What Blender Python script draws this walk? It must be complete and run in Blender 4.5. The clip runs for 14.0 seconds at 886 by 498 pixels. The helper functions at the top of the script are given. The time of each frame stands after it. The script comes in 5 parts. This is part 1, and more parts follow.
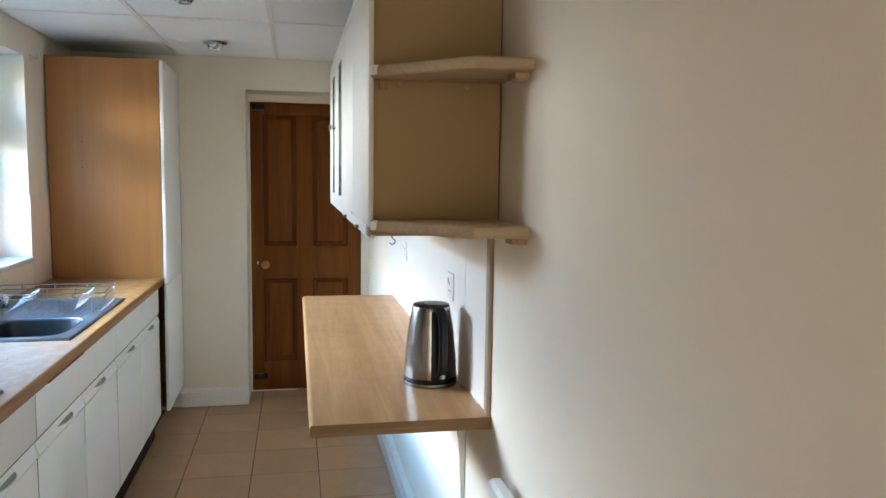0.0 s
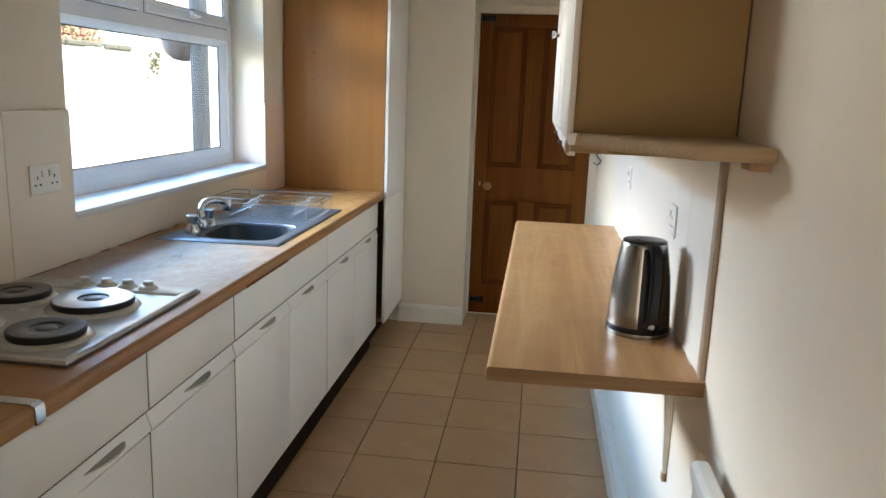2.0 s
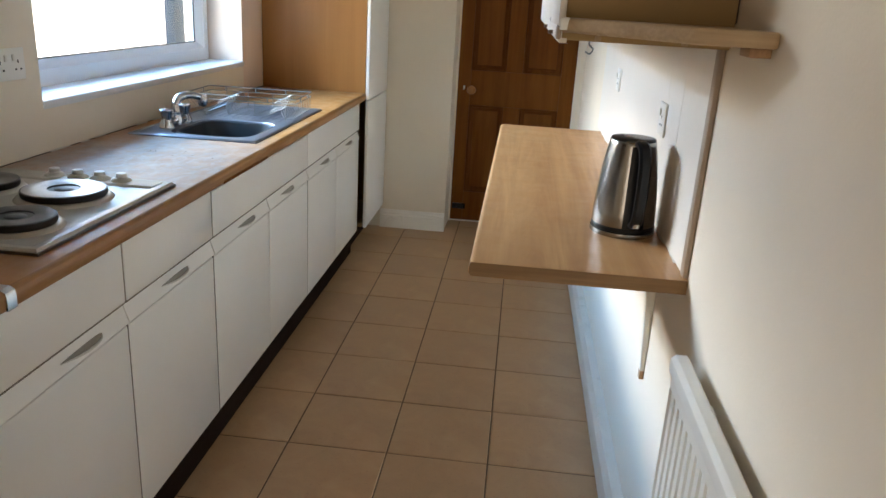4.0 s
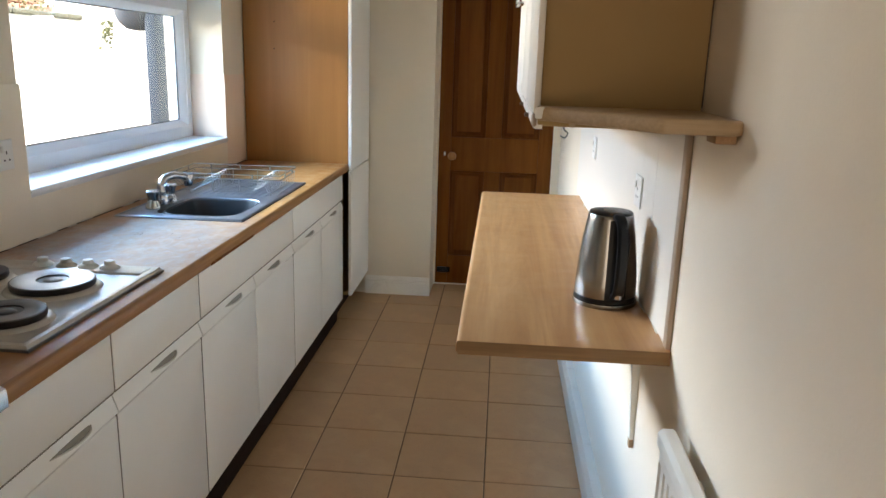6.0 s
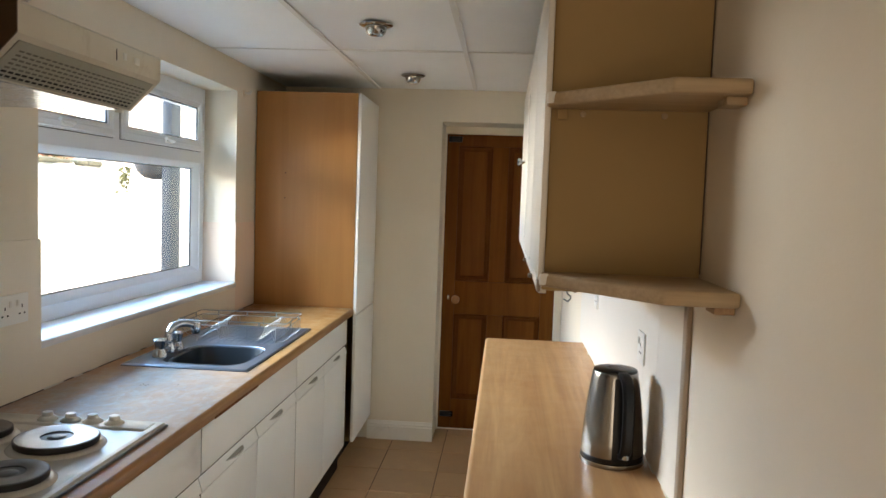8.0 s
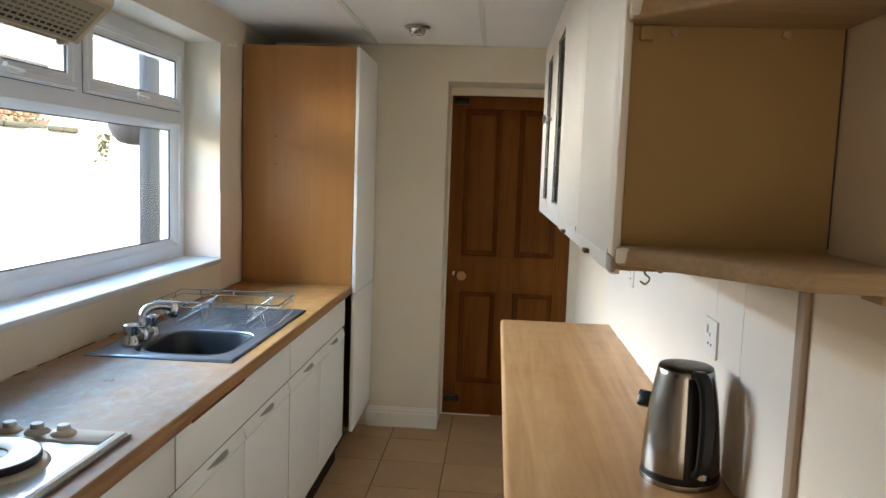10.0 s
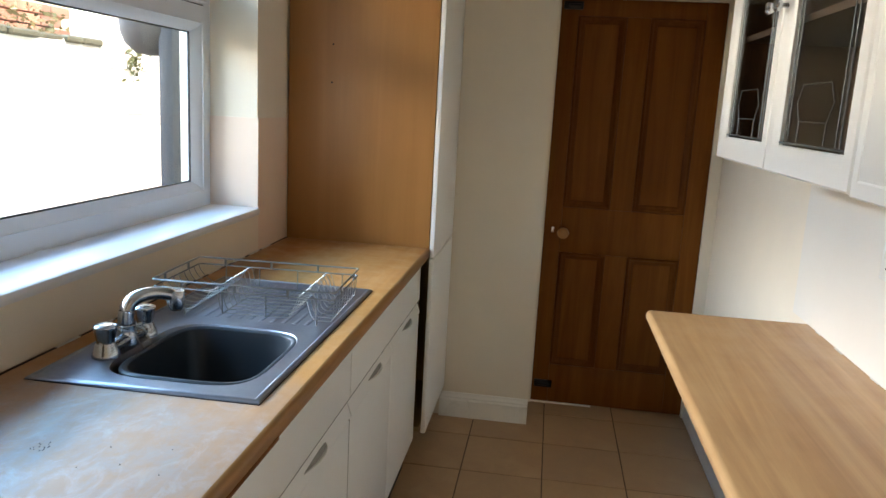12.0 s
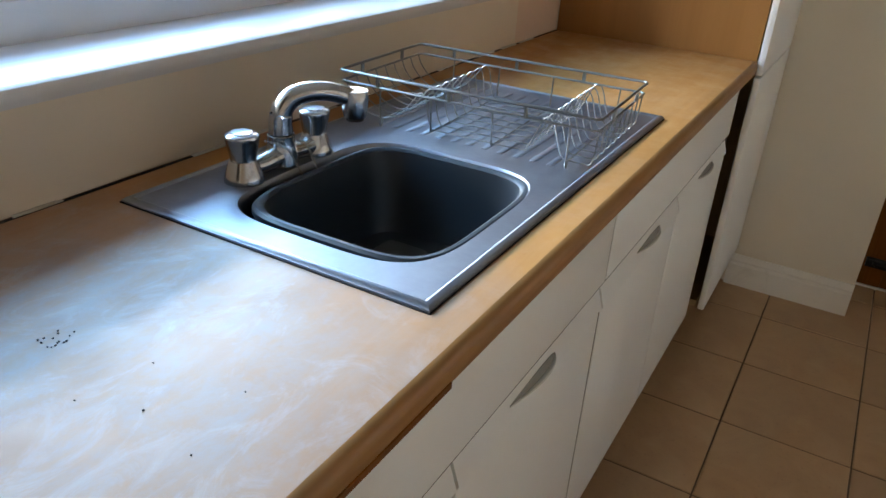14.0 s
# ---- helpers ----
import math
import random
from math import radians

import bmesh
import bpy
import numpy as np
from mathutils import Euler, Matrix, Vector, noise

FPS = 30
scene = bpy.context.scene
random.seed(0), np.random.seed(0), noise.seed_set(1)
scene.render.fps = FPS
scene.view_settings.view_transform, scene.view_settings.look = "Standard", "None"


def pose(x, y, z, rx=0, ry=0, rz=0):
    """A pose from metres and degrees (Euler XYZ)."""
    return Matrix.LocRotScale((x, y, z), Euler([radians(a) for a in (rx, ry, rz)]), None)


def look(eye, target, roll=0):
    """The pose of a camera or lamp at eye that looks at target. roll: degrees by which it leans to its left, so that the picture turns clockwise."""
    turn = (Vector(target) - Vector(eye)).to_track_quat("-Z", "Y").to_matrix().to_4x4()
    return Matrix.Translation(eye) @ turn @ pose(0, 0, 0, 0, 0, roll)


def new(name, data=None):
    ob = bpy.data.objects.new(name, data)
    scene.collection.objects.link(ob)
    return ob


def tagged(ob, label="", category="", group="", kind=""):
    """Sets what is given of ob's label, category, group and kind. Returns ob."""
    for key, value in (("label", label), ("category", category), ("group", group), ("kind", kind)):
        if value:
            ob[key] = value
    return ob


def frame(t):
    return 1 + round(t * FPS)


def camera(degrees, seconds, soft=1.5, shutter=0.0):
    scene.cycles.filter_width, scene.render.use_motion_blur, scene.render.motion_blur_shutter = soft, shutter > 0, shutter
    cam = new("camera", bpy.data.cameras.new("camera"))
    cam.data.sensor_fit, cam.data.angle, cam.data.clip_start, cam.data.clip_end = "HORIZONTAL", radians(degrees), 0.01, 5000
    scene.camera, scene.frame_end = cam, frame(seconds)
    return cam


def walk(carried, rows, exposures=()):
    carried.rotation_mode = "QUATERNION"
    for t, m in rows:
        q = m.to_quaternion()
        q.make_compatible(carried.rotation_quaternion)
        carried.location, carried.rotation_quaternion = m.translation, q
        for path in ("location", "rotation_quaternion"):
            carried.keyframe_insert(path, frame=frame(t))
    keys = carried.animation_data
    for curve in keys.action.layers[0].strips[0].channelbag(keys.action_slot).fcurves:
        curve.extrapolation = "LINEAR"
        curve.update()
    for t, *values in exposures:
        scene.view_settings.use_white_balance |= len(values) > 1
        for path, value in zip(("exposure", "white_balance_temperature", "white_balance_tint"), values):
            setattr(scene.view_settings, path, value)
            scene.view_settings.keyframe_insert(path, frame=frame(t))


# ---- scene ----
cam = camera(61.3, 14.0)
EXPOSURES = [(0.0, 3.04, 5850, 9), (1.5, 2.87, 6300, 11), (3.0, 2.84, 6450, 12), (5.5, 2.9, 6500, 13), (7.5, 2.81, 6900, 13),
             (10.0, 2.65, 6850, 12.5), (12.0, 2.41, 7000, 14), (13.0, 2.53, 7150, 14.5), (14.0, 2.32, 7050, 16)]
PATH = [
    (0, (1.295, 0.08, 1.505), (1.681, 2.032, 1.304), 0.8),
    (0.5, (1.341, 0.157, 1.507), (1.402, 2.142, 1.271), 1.2),
    (1, (1.418, 0.232, 1.502), (1.238, 2.204, 1.225), 2.3),
    (1.5, (1.405, 0.302, 1.483), (1.146, 2.257, 1.155), 1.8),
    (2, (1.409, 0.353, 1.461), (1.173, 2.296, 1.052), 2.1),
    (2.5, (1.401, 0.371, 1.445), (1.196, 2.303, 0.969), 3.2),
    (3, (1.4, 0.378, 1.429), (1.214, 2.294, 0.884), 3.4),
    (5.5, (1.41, 0.38, 1.408), (1.27, 2.263, 0.747), 2.7),
    (6, (1.401, 0.362, 1.472), (1.262, 2.297, 0.985), 1.8),
    (6.5, (1.402, 0.353, 1.5), (1.252, 2.323, 1.188), 1.9),
    (7, (1.398, 0.332, 1.527), (1.243, 2.315, 1.323), 2.0),
    (7.5, (1.398, 0.324, 1.537), (1.236, 2.313, 1.404), 2.0),
    (10, (1.286, 0.707, 1.494), (1.149, 2.692, 1.292), 2.0),
    (10.5, (1.233, 0.924, 1.488), (1.009, 2.895, 1.232), 2.5),
    (11, (1.085, 1.164, 1.482), (0.837, 3.128, 1.194), 1.8),
    (11.5, (1.007, 1.377, 1.47), (0.771, 3.338, 1.154), 1.4),
    (12, (1.002, 1.631, 1.457), (0.739, 3.576, 1.074), 3.1),
    (12.5, (0.953, 1.802, 1.397), (0.579, 3.679, 0.814), 4.5),
    (13, (0.882, 1.973, 1.352), (0.395, 3.765, 0.61), 4.2),
    (13.5, (0.838, 2.106, 1.319), (0.16, 3.788, 0.475), 3.7),
    (14, (0.839, 2.275, 1.307), (-0.019, 3.841, 0.406), 3.7),
]
walk(cam, [(t, look(eye, target, roll)) for t, eye, target, roll in PATH], EXPOSURES)


# ---- world, sun, exposure ----
SUN_EL, SUN_AZ = 46.0, 100.0
world = bpy.data.worlds.new("world")
scene.world = world
world.use_nodes = True
wn = world.node_tree.nodes
sky = wn.new("ShaderNodeTexSky")
sky.sky_type = "NISHITA"
sky.sun_disc = False
sky.sun_elevation, sky.sun_rotation = radians(SUN_EL), radians(SUN_AZ)
world.node_tree.links.new(sky.outputs["Color"], wn["Background"].inputs["Color"])
wn["Background"].inputs["Strength"].default_value = 0.15
sun = new("sun", bpy.data.lights.new("sun", "SUN"))
sun.data.energy, sun.data.angle, sun.data.color = 2.1, radians(0.5), (1.0, 0.86, 0.68)
sx, sy = math.sin(radians(SUN_AZ)), math.cos(radians(SUN_AZ))
sun.matrix_basis = look((9 * sx, 9 * sy, 9 * math.tan(radians(SUN_EL))), (0, 0, 0))

# steadier sampling of glossy bounces
scene.cycles.blur_glossy, scene.cycles.sample_clamp_indirect = 1.5, 4.0
scene.cycles.caustics_reflective = False

# the hazy sky low above the yard wall, as the window sees it
low_sky = new("low_sky_daylight", bpy.data.lights.new("low_sky_daylight", "AREA"))
low_sky.data.shape, low_sky.data.size, low_sky.data.size_y = "RECTANGLE", 6.0, 0.72
low_sky.data.energy, low_sky.data.color = 125.0, (0.89, 0.94, 0.93)
low_sky.matrix_basis = look((-3.0, 3.6, 2.31), (0.8, 3.5, 1.6))

# the deeper blue sky higher up
high_sky = new("high_sky_daylight", bpy.data.lights.new("high_sky_daylight", "AREA"))
high_sky.data.shape, high_sky.data.size, high_sky.data.size_y = "RECTANGLE", 6.0, 1.4
high_sky.data.energy, high_sky.data.color = 135.0, (0.29, 0.60, 1.0)
high_sky.matrix_basis = look((-3.05, 3.6, 3.34), (0.6, 3.4, 1.0))

# an added fill lamp, set in an unseen doorway in the south wall
fill_lamp = new("doorway_daylight", bpy.data.lights.new("doorway_daylight", "AREA"))
fill_lamp.data.shape, fill_lamp.data.size, fill_lamp.data.size_y = "RECTANGLE", 0.8, 1.9
fill_lamp.data.energy, fill_lamp.data.color = 1.8, (1.0, 0.87, 0.69)
fill_lamp.matrix_basis = look((1.1, -1.40, 1.0), (1.1, 0.0, 1.0))

# the room, in metres
XR, YN, YS, ZC = 1.789, 4.963, -1.35, 2.2
WY0, WY1, WZ0, WZ1 = 2.468, 4.115, 1.05, 2.05


# ---- materials ----
def nodes_of(name):
    m = bpy.data.materials.new(name)
    m.use_nodes = True
    t = m.node_tree
    return m, t, t.nodes["Principled BSDF"]


def coords(t, scale, kind="Object"):
    c = t.nodes.new("ShaderNodeTexCoord")
    mp = t.nodes.new("ShaderNodeMapping")
    mp.inputs["Scale"].default_value = scale
    t.links.new(c.outputs[kind], mp.inputs["Vector"])
    return mp.outputs["Vector"]


def noise_tex(t, vec, scale, detail=4.0, rough=0.55, distort=0.0):
    n = t.nodes.new("ShaderNodeTexNoise")
    n.inputs["Scale"].default_value, n.inputs["Detail"].default_value = scale, detail
    n.inputs["Roughness"].default_value, n.inputs["Distortion"].default_value = rough, distort
    t.links.new(vec, n.inputs["Vector"])
    return n.outputs["Fac"]


def ramp(t, fac, stops):
    r = t.nodes.new("ShaderNodeValToRGB")
    e = r.color_ramp.elements
    while len(e) < len(stops):
        e.new(0.5)
    for el, (p, c) in zip(e, stops):
        el.position = p
        el.color = (*c, 1) if len(c) == 3 else c
    t.links.new(fac, r.inputs["Fac"])
    return r.outputs["Color"]


def mixed(t, fac, a, b, mode="MIX"):
    m = t.nodes.new("ShaderNodeMix")
    m.data_type, m.blend_type = "RGBA", mode
    for sock, v in ((m.inputs[0], fac), (m.inputs[6], a), (m.inputs[7], b)):
        if isinstance(v, (int, float)):
            sock.default_value = v
        elif isinstance(v, tuple):
            sock.default_value = (*v, 1)
        else:
            t.links.new(v, sock)
    return m.outputs[2]


def ranged(t, fac, lo, hi, a=0.3, b=0.7):
    r = t.nodes.new("ShaderNodeMapRange")
    for k, v in (("From Min", a), ("From Max", b), ("To Min", lo), ("To Max", hi)):
        r.inputs[k].default_value = v
    t.links.new(fac, r.inputs["Value"])
    return r.outputs["Result"]


def bumped(t, p, height, strength, distance):
    b = t.nodes.new("ShaderNodeBump")
    b.inputs["Strength"].default_value, b.inputs["Distance"].default_value = strength, distance
    t.links.new(height, b.inputs["Height"])
    t.links.new(b.outputs["Normal"], p.inputs["Normal"])


def paint(name, c, rough=0.5, vary=0.06, grain=90.0, relief=0.0006, dirt=None, dirt_scale=2.5, spec=0.5):
    """Painted or plain surface: soft blotches, fine relief, a little grime."""
    m, t, p = nodes_of(name)
    v = coords(t, (1, 1, 1))
    big = noise_tex(t, v, dirt_scale, 5)
    fine = noise_tex(t, v, grain, 3)
    lo = tuple(x * (1 - vary) for x in c)
    hi = tuple(min(1, x * (1 + vary)) for x in c)
    col = ramp(t, big, [(0.3, lo), (0.7, hi)])
    if dirt:
        spots = noise_tex(t, v, dirt_scale * 3.1, 8, 0.7, 0.6)
        col = mixed(t, ranged(t, spots, 0.0, 0.75, 0.58, 0.78), col, dirt)
    t.links.new(col, p.inputs["Base Color"])
    t.links.new(ranged(t, big, rough * 0.85, min(1, rough * 1.15)), p.inputs["Roughness"])
    p.inputs["Specular IOR Level"].default_value = spec
    if relief:
        bumped(t, p, fine, 0.5, relief)
    return m


def wood(name, dark, mid, light, axis="y", rough=0.4, grain=1.0, smear=0.0, bump=0.0002, coat=0.0, fine_mix=0.45, warp=1.4, film=0.0, spec=0.5, crisp=0.0, scuff_glare=None):
    """Wood or printed wood grain running along an axis."""
    m, t, p = nodes_of(name)
    s = [9.0 * grain, 9.0 * grain, 9.0 * grain]
    s["xyz".index(axis)] = 0.55 * grain
    v = coords(t, tuple(s))
    flow = noise_tex(t, v, 1.6, 6, 0.6, warp)
    s2 = [160.0 * grain, 160.0 * grain, 160.0 * grain]
    s2["xyz".index(axis)] = 5.0 * grain
    fine = noise_tex(t, coords(t, tuple(s2)), 1.0, 3)
    plain = coords(t, (1, 1, 1))
    blot = noise_tex(t, plain, 3.0, 4)
    col = ramp(t, flow, [(0.28 + crisp, dark), (0.5, mid), (0.75 - crisp, light)])
    col = mixed(t, ranged(t, fine, 0.0, fine_mix), col, tuple(x * 0.72 for x in dark))
    col = mixed(t, ranged(t, blot, 0.0, 0.28), col, light)
    if film:
        sw = noise_tex(t, plain, 9.0, 9, 0.68, 1.1)
        col = mixed(t, ranged(t, sw, 0.0, film, 0.46, 0.68), col, (0.52, 0.54, 0.56))
    if scuff_glare:
        # a scrubbed patch: pale curling scuffs and painted sky glare, thinning from its middle
        cx, cy, cz, rx, ry = scuff_glare
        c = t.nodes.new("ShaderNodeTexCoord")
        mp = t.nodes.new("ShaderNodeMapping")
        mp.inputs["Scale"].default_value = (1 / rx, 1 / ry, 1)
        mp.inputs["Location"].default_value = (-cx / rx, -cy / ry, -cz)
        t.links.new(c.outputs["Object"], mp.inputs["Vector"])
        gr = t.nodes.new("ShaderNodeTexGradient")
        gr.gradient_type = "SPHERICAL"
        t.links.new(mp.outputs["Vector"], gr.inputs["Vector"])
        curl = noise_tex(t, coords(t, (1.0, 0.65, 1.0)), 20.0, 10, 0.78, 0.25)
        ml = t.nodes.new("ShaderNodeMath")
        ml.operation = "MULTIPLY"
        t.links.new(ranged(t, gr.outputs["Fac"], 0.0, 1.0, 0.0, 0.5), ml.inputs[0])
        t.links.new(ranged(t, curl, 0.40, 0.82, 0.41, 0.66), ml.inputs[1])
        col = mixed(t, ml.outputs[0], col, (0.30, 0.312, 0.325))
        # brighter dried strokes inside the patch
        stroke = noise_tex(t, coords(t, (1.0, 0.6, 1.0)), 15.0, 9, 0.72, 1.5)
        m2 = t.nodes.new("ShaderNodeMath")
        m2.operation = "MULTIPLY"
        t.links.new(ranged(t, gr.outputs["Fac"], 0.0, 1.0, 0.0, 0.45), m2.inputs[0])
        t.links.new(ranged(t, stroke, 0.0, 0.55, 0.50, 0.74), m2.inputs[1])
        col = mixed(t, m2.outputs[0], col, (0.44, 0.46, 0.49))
    p.inputs["Specular IOR Level"].default_value = spec
    t.links.new(col, p.inputs["Base Color"])
    if smear:
        sm = noise_tex(t, plain, 13.0, 8, 0.7, 0.25)
        t.links.new(ranged(t, sm, rough - smear, rough + smear, 0.36, 0.66), p.inputs["Roughness"])
    else:
        t.links.new(ranged(t, fine, rough * 0.9, rough * 1.12), p.inputs["Roughness"])
    p.inputs["Coat Weight"].default_value = coat
    p.inputs["Coat Roughness"].default_value = 0.25
    if bump:
        bumped(t, p, fine, 0.4, bump)
    return m


def metal(name, c, rough, brushed=None, tarnish=0.0):
    m, t, p = nodes_of(name)
    p.inputs["Metallic"].default_value = 1.0
    v = coords(t, brushed or (30, 30, 30))
    n = noise_tex(t, v, 1.0, 4)
    big = noise_tex(t, coords(t, (1, 1, 1)), 9.0, 6, 0.65)
    col = ramp(t, big, [(0.3, tuple(x * (1 - tarnish) for x in c)), (0.7, c)])
    t.links.new(col, p.inputs["Base Color"])
    t.links.new(ranged(t, n, rough * 0.92, rough * 1.08), p.inputs["Roughness"])
    if brushed:
        bumped(t, p, n, 0.06, 0.0001)
    return m


def pane_glass(name, gloss):
    m = bpy.data.materials.new(name)
    m.use_nodes = True
    t = m.node_tree
    t.nodes.remove(t.nodes["Principled BSDF"])
    mix = t.nodes.new("ShaderNodeMixShader")
    a, b = t.nodes.new("ShaderNodeBsdfTransparent"), t.nodes.new("ShaderNodeBsdfGlossy")
    a.inputs["Color"].default_value = (0.95, 0.97, 0.96, 1)
    b.inputs["Roughness"].default_value = 0.02
    mix.inputs[0].default_value = gloss
    t.links.new(a.outputs[0], mix.inputs[1])
    t.links.new(b.outputs[0], mix.inputs[2])
    t.links.new(mix.outputs[0], t.nodes["Material Output"].inputs["Surface"])
    return m


def tile_mat(name):
    m, t, p = nodes_of(name)
    info = t.nodes.new("ShaderNodeObjectInfo")
    v = coords(t, (1, 1, 1))
    cloud = noise_tex(t, v, 6.0, 7, 0.62, 0.8)
    speck = noise_tex(t, v, 85.0, 4, 0.6)
    col = ramp(t, cloud, [(0.25, (0.43, 0.26, 0.135)), (0.5, (0.50, 0.315, 0.170)), (0.75, (0.56, 0.37, 0.215))])
    col = mixed(t, ranged(t, info.outputs["Random"], 0.0, 0.3, 0.0, 1.0), col, (0.31, 0.205, 0.125))
    col = mixed(t, ranged(t, speck, 0.0, 0.5, 0.6, 0.8), col, (0.18, 0.11, 0.065))
    t.links.new(col, p.inputs["Base Color"])
    t.links.new(ranged(t, cloud, 0.38, 0.55), p.inputs["Roughness"])
    bumped(t, p, noise_tex(t, v, 40.0, 5), 0.35, 0.0008)
    return m


# one cream paint in two tones: WALLE lifted, WALL lowered, to balance the light
WALL = paint("magnolia_paint", (0.77, 0.695, 0.565), 0.65, 0.035, 140, 0.0007, spec=0.25)
WALLE = paint("window_lit_cream_paint", (0.86, 0.765, 0.635), 0.65, 0.035, 140, 0.0007, spec=0.2)
WALLW = paint("white_gloss_tile", (0.80, 0.75, 0.68), 0.48, 0.03, 60, 0.0001)
WALLT = paint("magnolia_gloss_tile", (0.83, 0.745, 0.615), 0.48, 0.03, 60, 0.0001)
WALLP = paint("peach_tile_paint", (0.80, 0.64, 0.51), 0.48, 0.03, 60, 0.0001)
CEIL = paint("ceiling_board", (0.87, 0.88, 0.88), 0.75, 0.03, 260, 0.0006)
TBAR = paint("ceiling_bar_white", (0.74, 0.73, 0.70), 0.5, 0.03, 0, 0)
GLOSSW = paint("white_gloss_paint", (0.81, 0.785, 0.715), 0.35, 0.03, 60, 0.0003, (0.55, 0.5, 0.42), 3.0)
UPVC = paint("white_upvc", (0.78, 0.80, 0.82), 0.5, 0.02, 0, 0)
SILLW = paint("white_sill_paint", (0.80, 0.81, 0.82), 0.22, 0.03, 40, 0.0003)
UNIT = paint("cream_white_door", (0.87, 0.86, 0.815), 0.36, 0.025, 50, 0.0002)
CABW = paint("white_cabinet_door", (0.80, 0.755, 0.69), 0.38, 0.02, 50, 0.0002)
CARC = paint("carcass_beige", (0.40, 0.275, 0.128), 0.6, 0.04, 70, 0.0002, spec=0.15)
SHELFM = wood("pale_shelf_wood", (0.40, 0.28, 0.16), (0.48, 0.35, 0.21), (0.55, 0.41, 0.26), "x", 0.45)
BLOCK = wood("raw_wood_block", (0.36, 0.20, 0.10), (0.46, 0.28, 0.15), (0.55, 0.36, 0.2), "y", 0.6)
WORKTOP = wood("beech_laminate_worktop", (0.37, 0.160, 0.043), (0.44, 0.204, 0.060), (0.50, 0.246, 0.084), "y", 0.43, 0.8, 0.12, fine_mix=0.2, film=0.07, spec=0.24, scuff_glare=(0.30, 2.44, 0.91, 0.44, 0.66))
EDGE = wood("worn_worktop_edge", (0.25, 0.105, 0.028), (0.35, 0.16, 0.045), (0.43, 0.22, 0.07), "y", 0.42)
BARTOP = wood("oak_laminate_bar", (0.36, 0.176, 0.068), (0.47, 0.256, 0.108), (0.58, 0.345, 0.160), "y", 0.34, 0.62, 0.05, fine_mix=0.22, warp=2.4, spec=0.36, crisp=0.03)
BAREDGE = wood("oak_laminate_edge", (0.17, 0.085, 0.028), (0.24, 0.13, 0.046), (0.34, 0.195, 0.075), "x", 0.45)
PANELW = wood("beech_side_panel", (0.36, 0.158, 0.045), (0.405, 0.184, 0.054), (0.45, 0.215, 0.068), "z", 0.40, 0.5, fine_mix=0.14)
DOORW = wood("stained_pine", (0.120, 0.036, 0.005), (0.165, 0.053, 0.008), (0.215, 0.076, 0.013), "z", 0.5, 0.9, fine_mix=0.25, spec=0.12)
# darker copy of the pine stain, for the shade in the mouldings
DOORM = wood("shaded_pine_moulding", (0.082, 0.024, 0.004), (0.112, 0.035, 0.006), (0.15, 0.052, 0.009), "z", 0.5, 0.9, fine_mix=0.25, spec=0.1)
KNOBW = wood("pine_knob", (0.30, 0.12, 0.035), (0.38, 0.17, 0.05), (0.45, 0.22, 0.08), "y", 0.4, 3.0)
KICK = paint("dark_brown_plinth", (0.022, 0.011, 0.007), 0.7, 0.3, 60, 0.0004, spec=0.1)
BROWN = wood("dark_brown_wood", (0.06, 0.03, 0.015), (0.09, 0.045, 0.022), (0.12, 0.06, 0.03), "z", 0.5)
BROWNP = paint("brown_plastic", (0.10, 0.055, 0.025), 0.45, 0.08, 60, 0.0003)
HOODC = paint("cream_enamel", (0.66, 0.61, 0.50), 0.4, 0.04, 60, 0.0002, (0.45, 0.36, 0.24), 3.0)
GRILLC = paint("greasy_grille", (0.36, 0.35, 0.28), 0.45, 0.06, 60, 0.0003, (0.3, 0.25, 0.15), 4.0)
TILEF = tile_mat("beige_floor_tile")
GROUT = paint("brown_grout", (0.115, 0.072, 0.044), 0.9, 0.2, 200, 0.001)
STEEL = metal("brushed_steel", (0.60, 0.61, 0.63), 0.27, (40, 400, 40), 0.22)
SINKS = metal("scratched_sink_steel", (0.33, 0.362, 0.415), 0.40, (60, 500, 60), 0.25)
KETT = metal("kettle_steel", (0.33, 0.322, 0.31), 0.24, None, 0.05)
CHROME = metal("chrome", (0.56, 0.58, 0.60), 0.19, None, 0.1)
WIRE = metal("chromed_wire", (0.30, 0.31, 0.30), 0.32, None, 0.2)
HOBS = paint("hob_enamel_cream", (0.63, 0.60, 0.54), 0.24, 0.03, 60, 0.0001, (0.4, 0.34, 0.26), 8.0)
IRON = paint("cast_iron_plate", (0.020, 0.019, 0.020), 0.36, 0.3, 120, 0.0003)
# lighter plate face: ground wear plus the window's reflection in its colour
PLATEM = metal("worn_glare_hotplate_steel", (0.48, 0.46, 0.45), 0.42, None, 0.35)
PLATED = metal("dull_hotplate_steel", (0.20, 0.19, 0.19), 0.42, None, 0.45)
BLACKP = paint("black_plastic", (0.006, 0.006, 0.007), 0.3, 0.1, 80, 0.0001, spec=0.35)
BASINP = paint("dark_grey_basin_plastic", (0.022, 0.031, 0.039), 0.42, 0.06, 90, 0.0002)
BASINW = paint("worn_basin_grey", (0.085, 0.095, 0.10), 0.5, 0.15, 60, 0.0002)
WHITEP = paint("white_plastic", (0.82, 0.81, 0.77), 0.32, 0.02, 0, 0)
SPOTM = metal("dull_spot_chrome", (0.60, 0.59, 0.57), 0.14, None, 0.4)
PULL = paint("worn_pull_cream", (0.66, 0.645, 0.575), 0.35, 0.06, 0, 0)
HOLLOW = paint("shaded_hollow", (0.27, 0.255, 0.215), 0.6, 0.2, 0, 0)
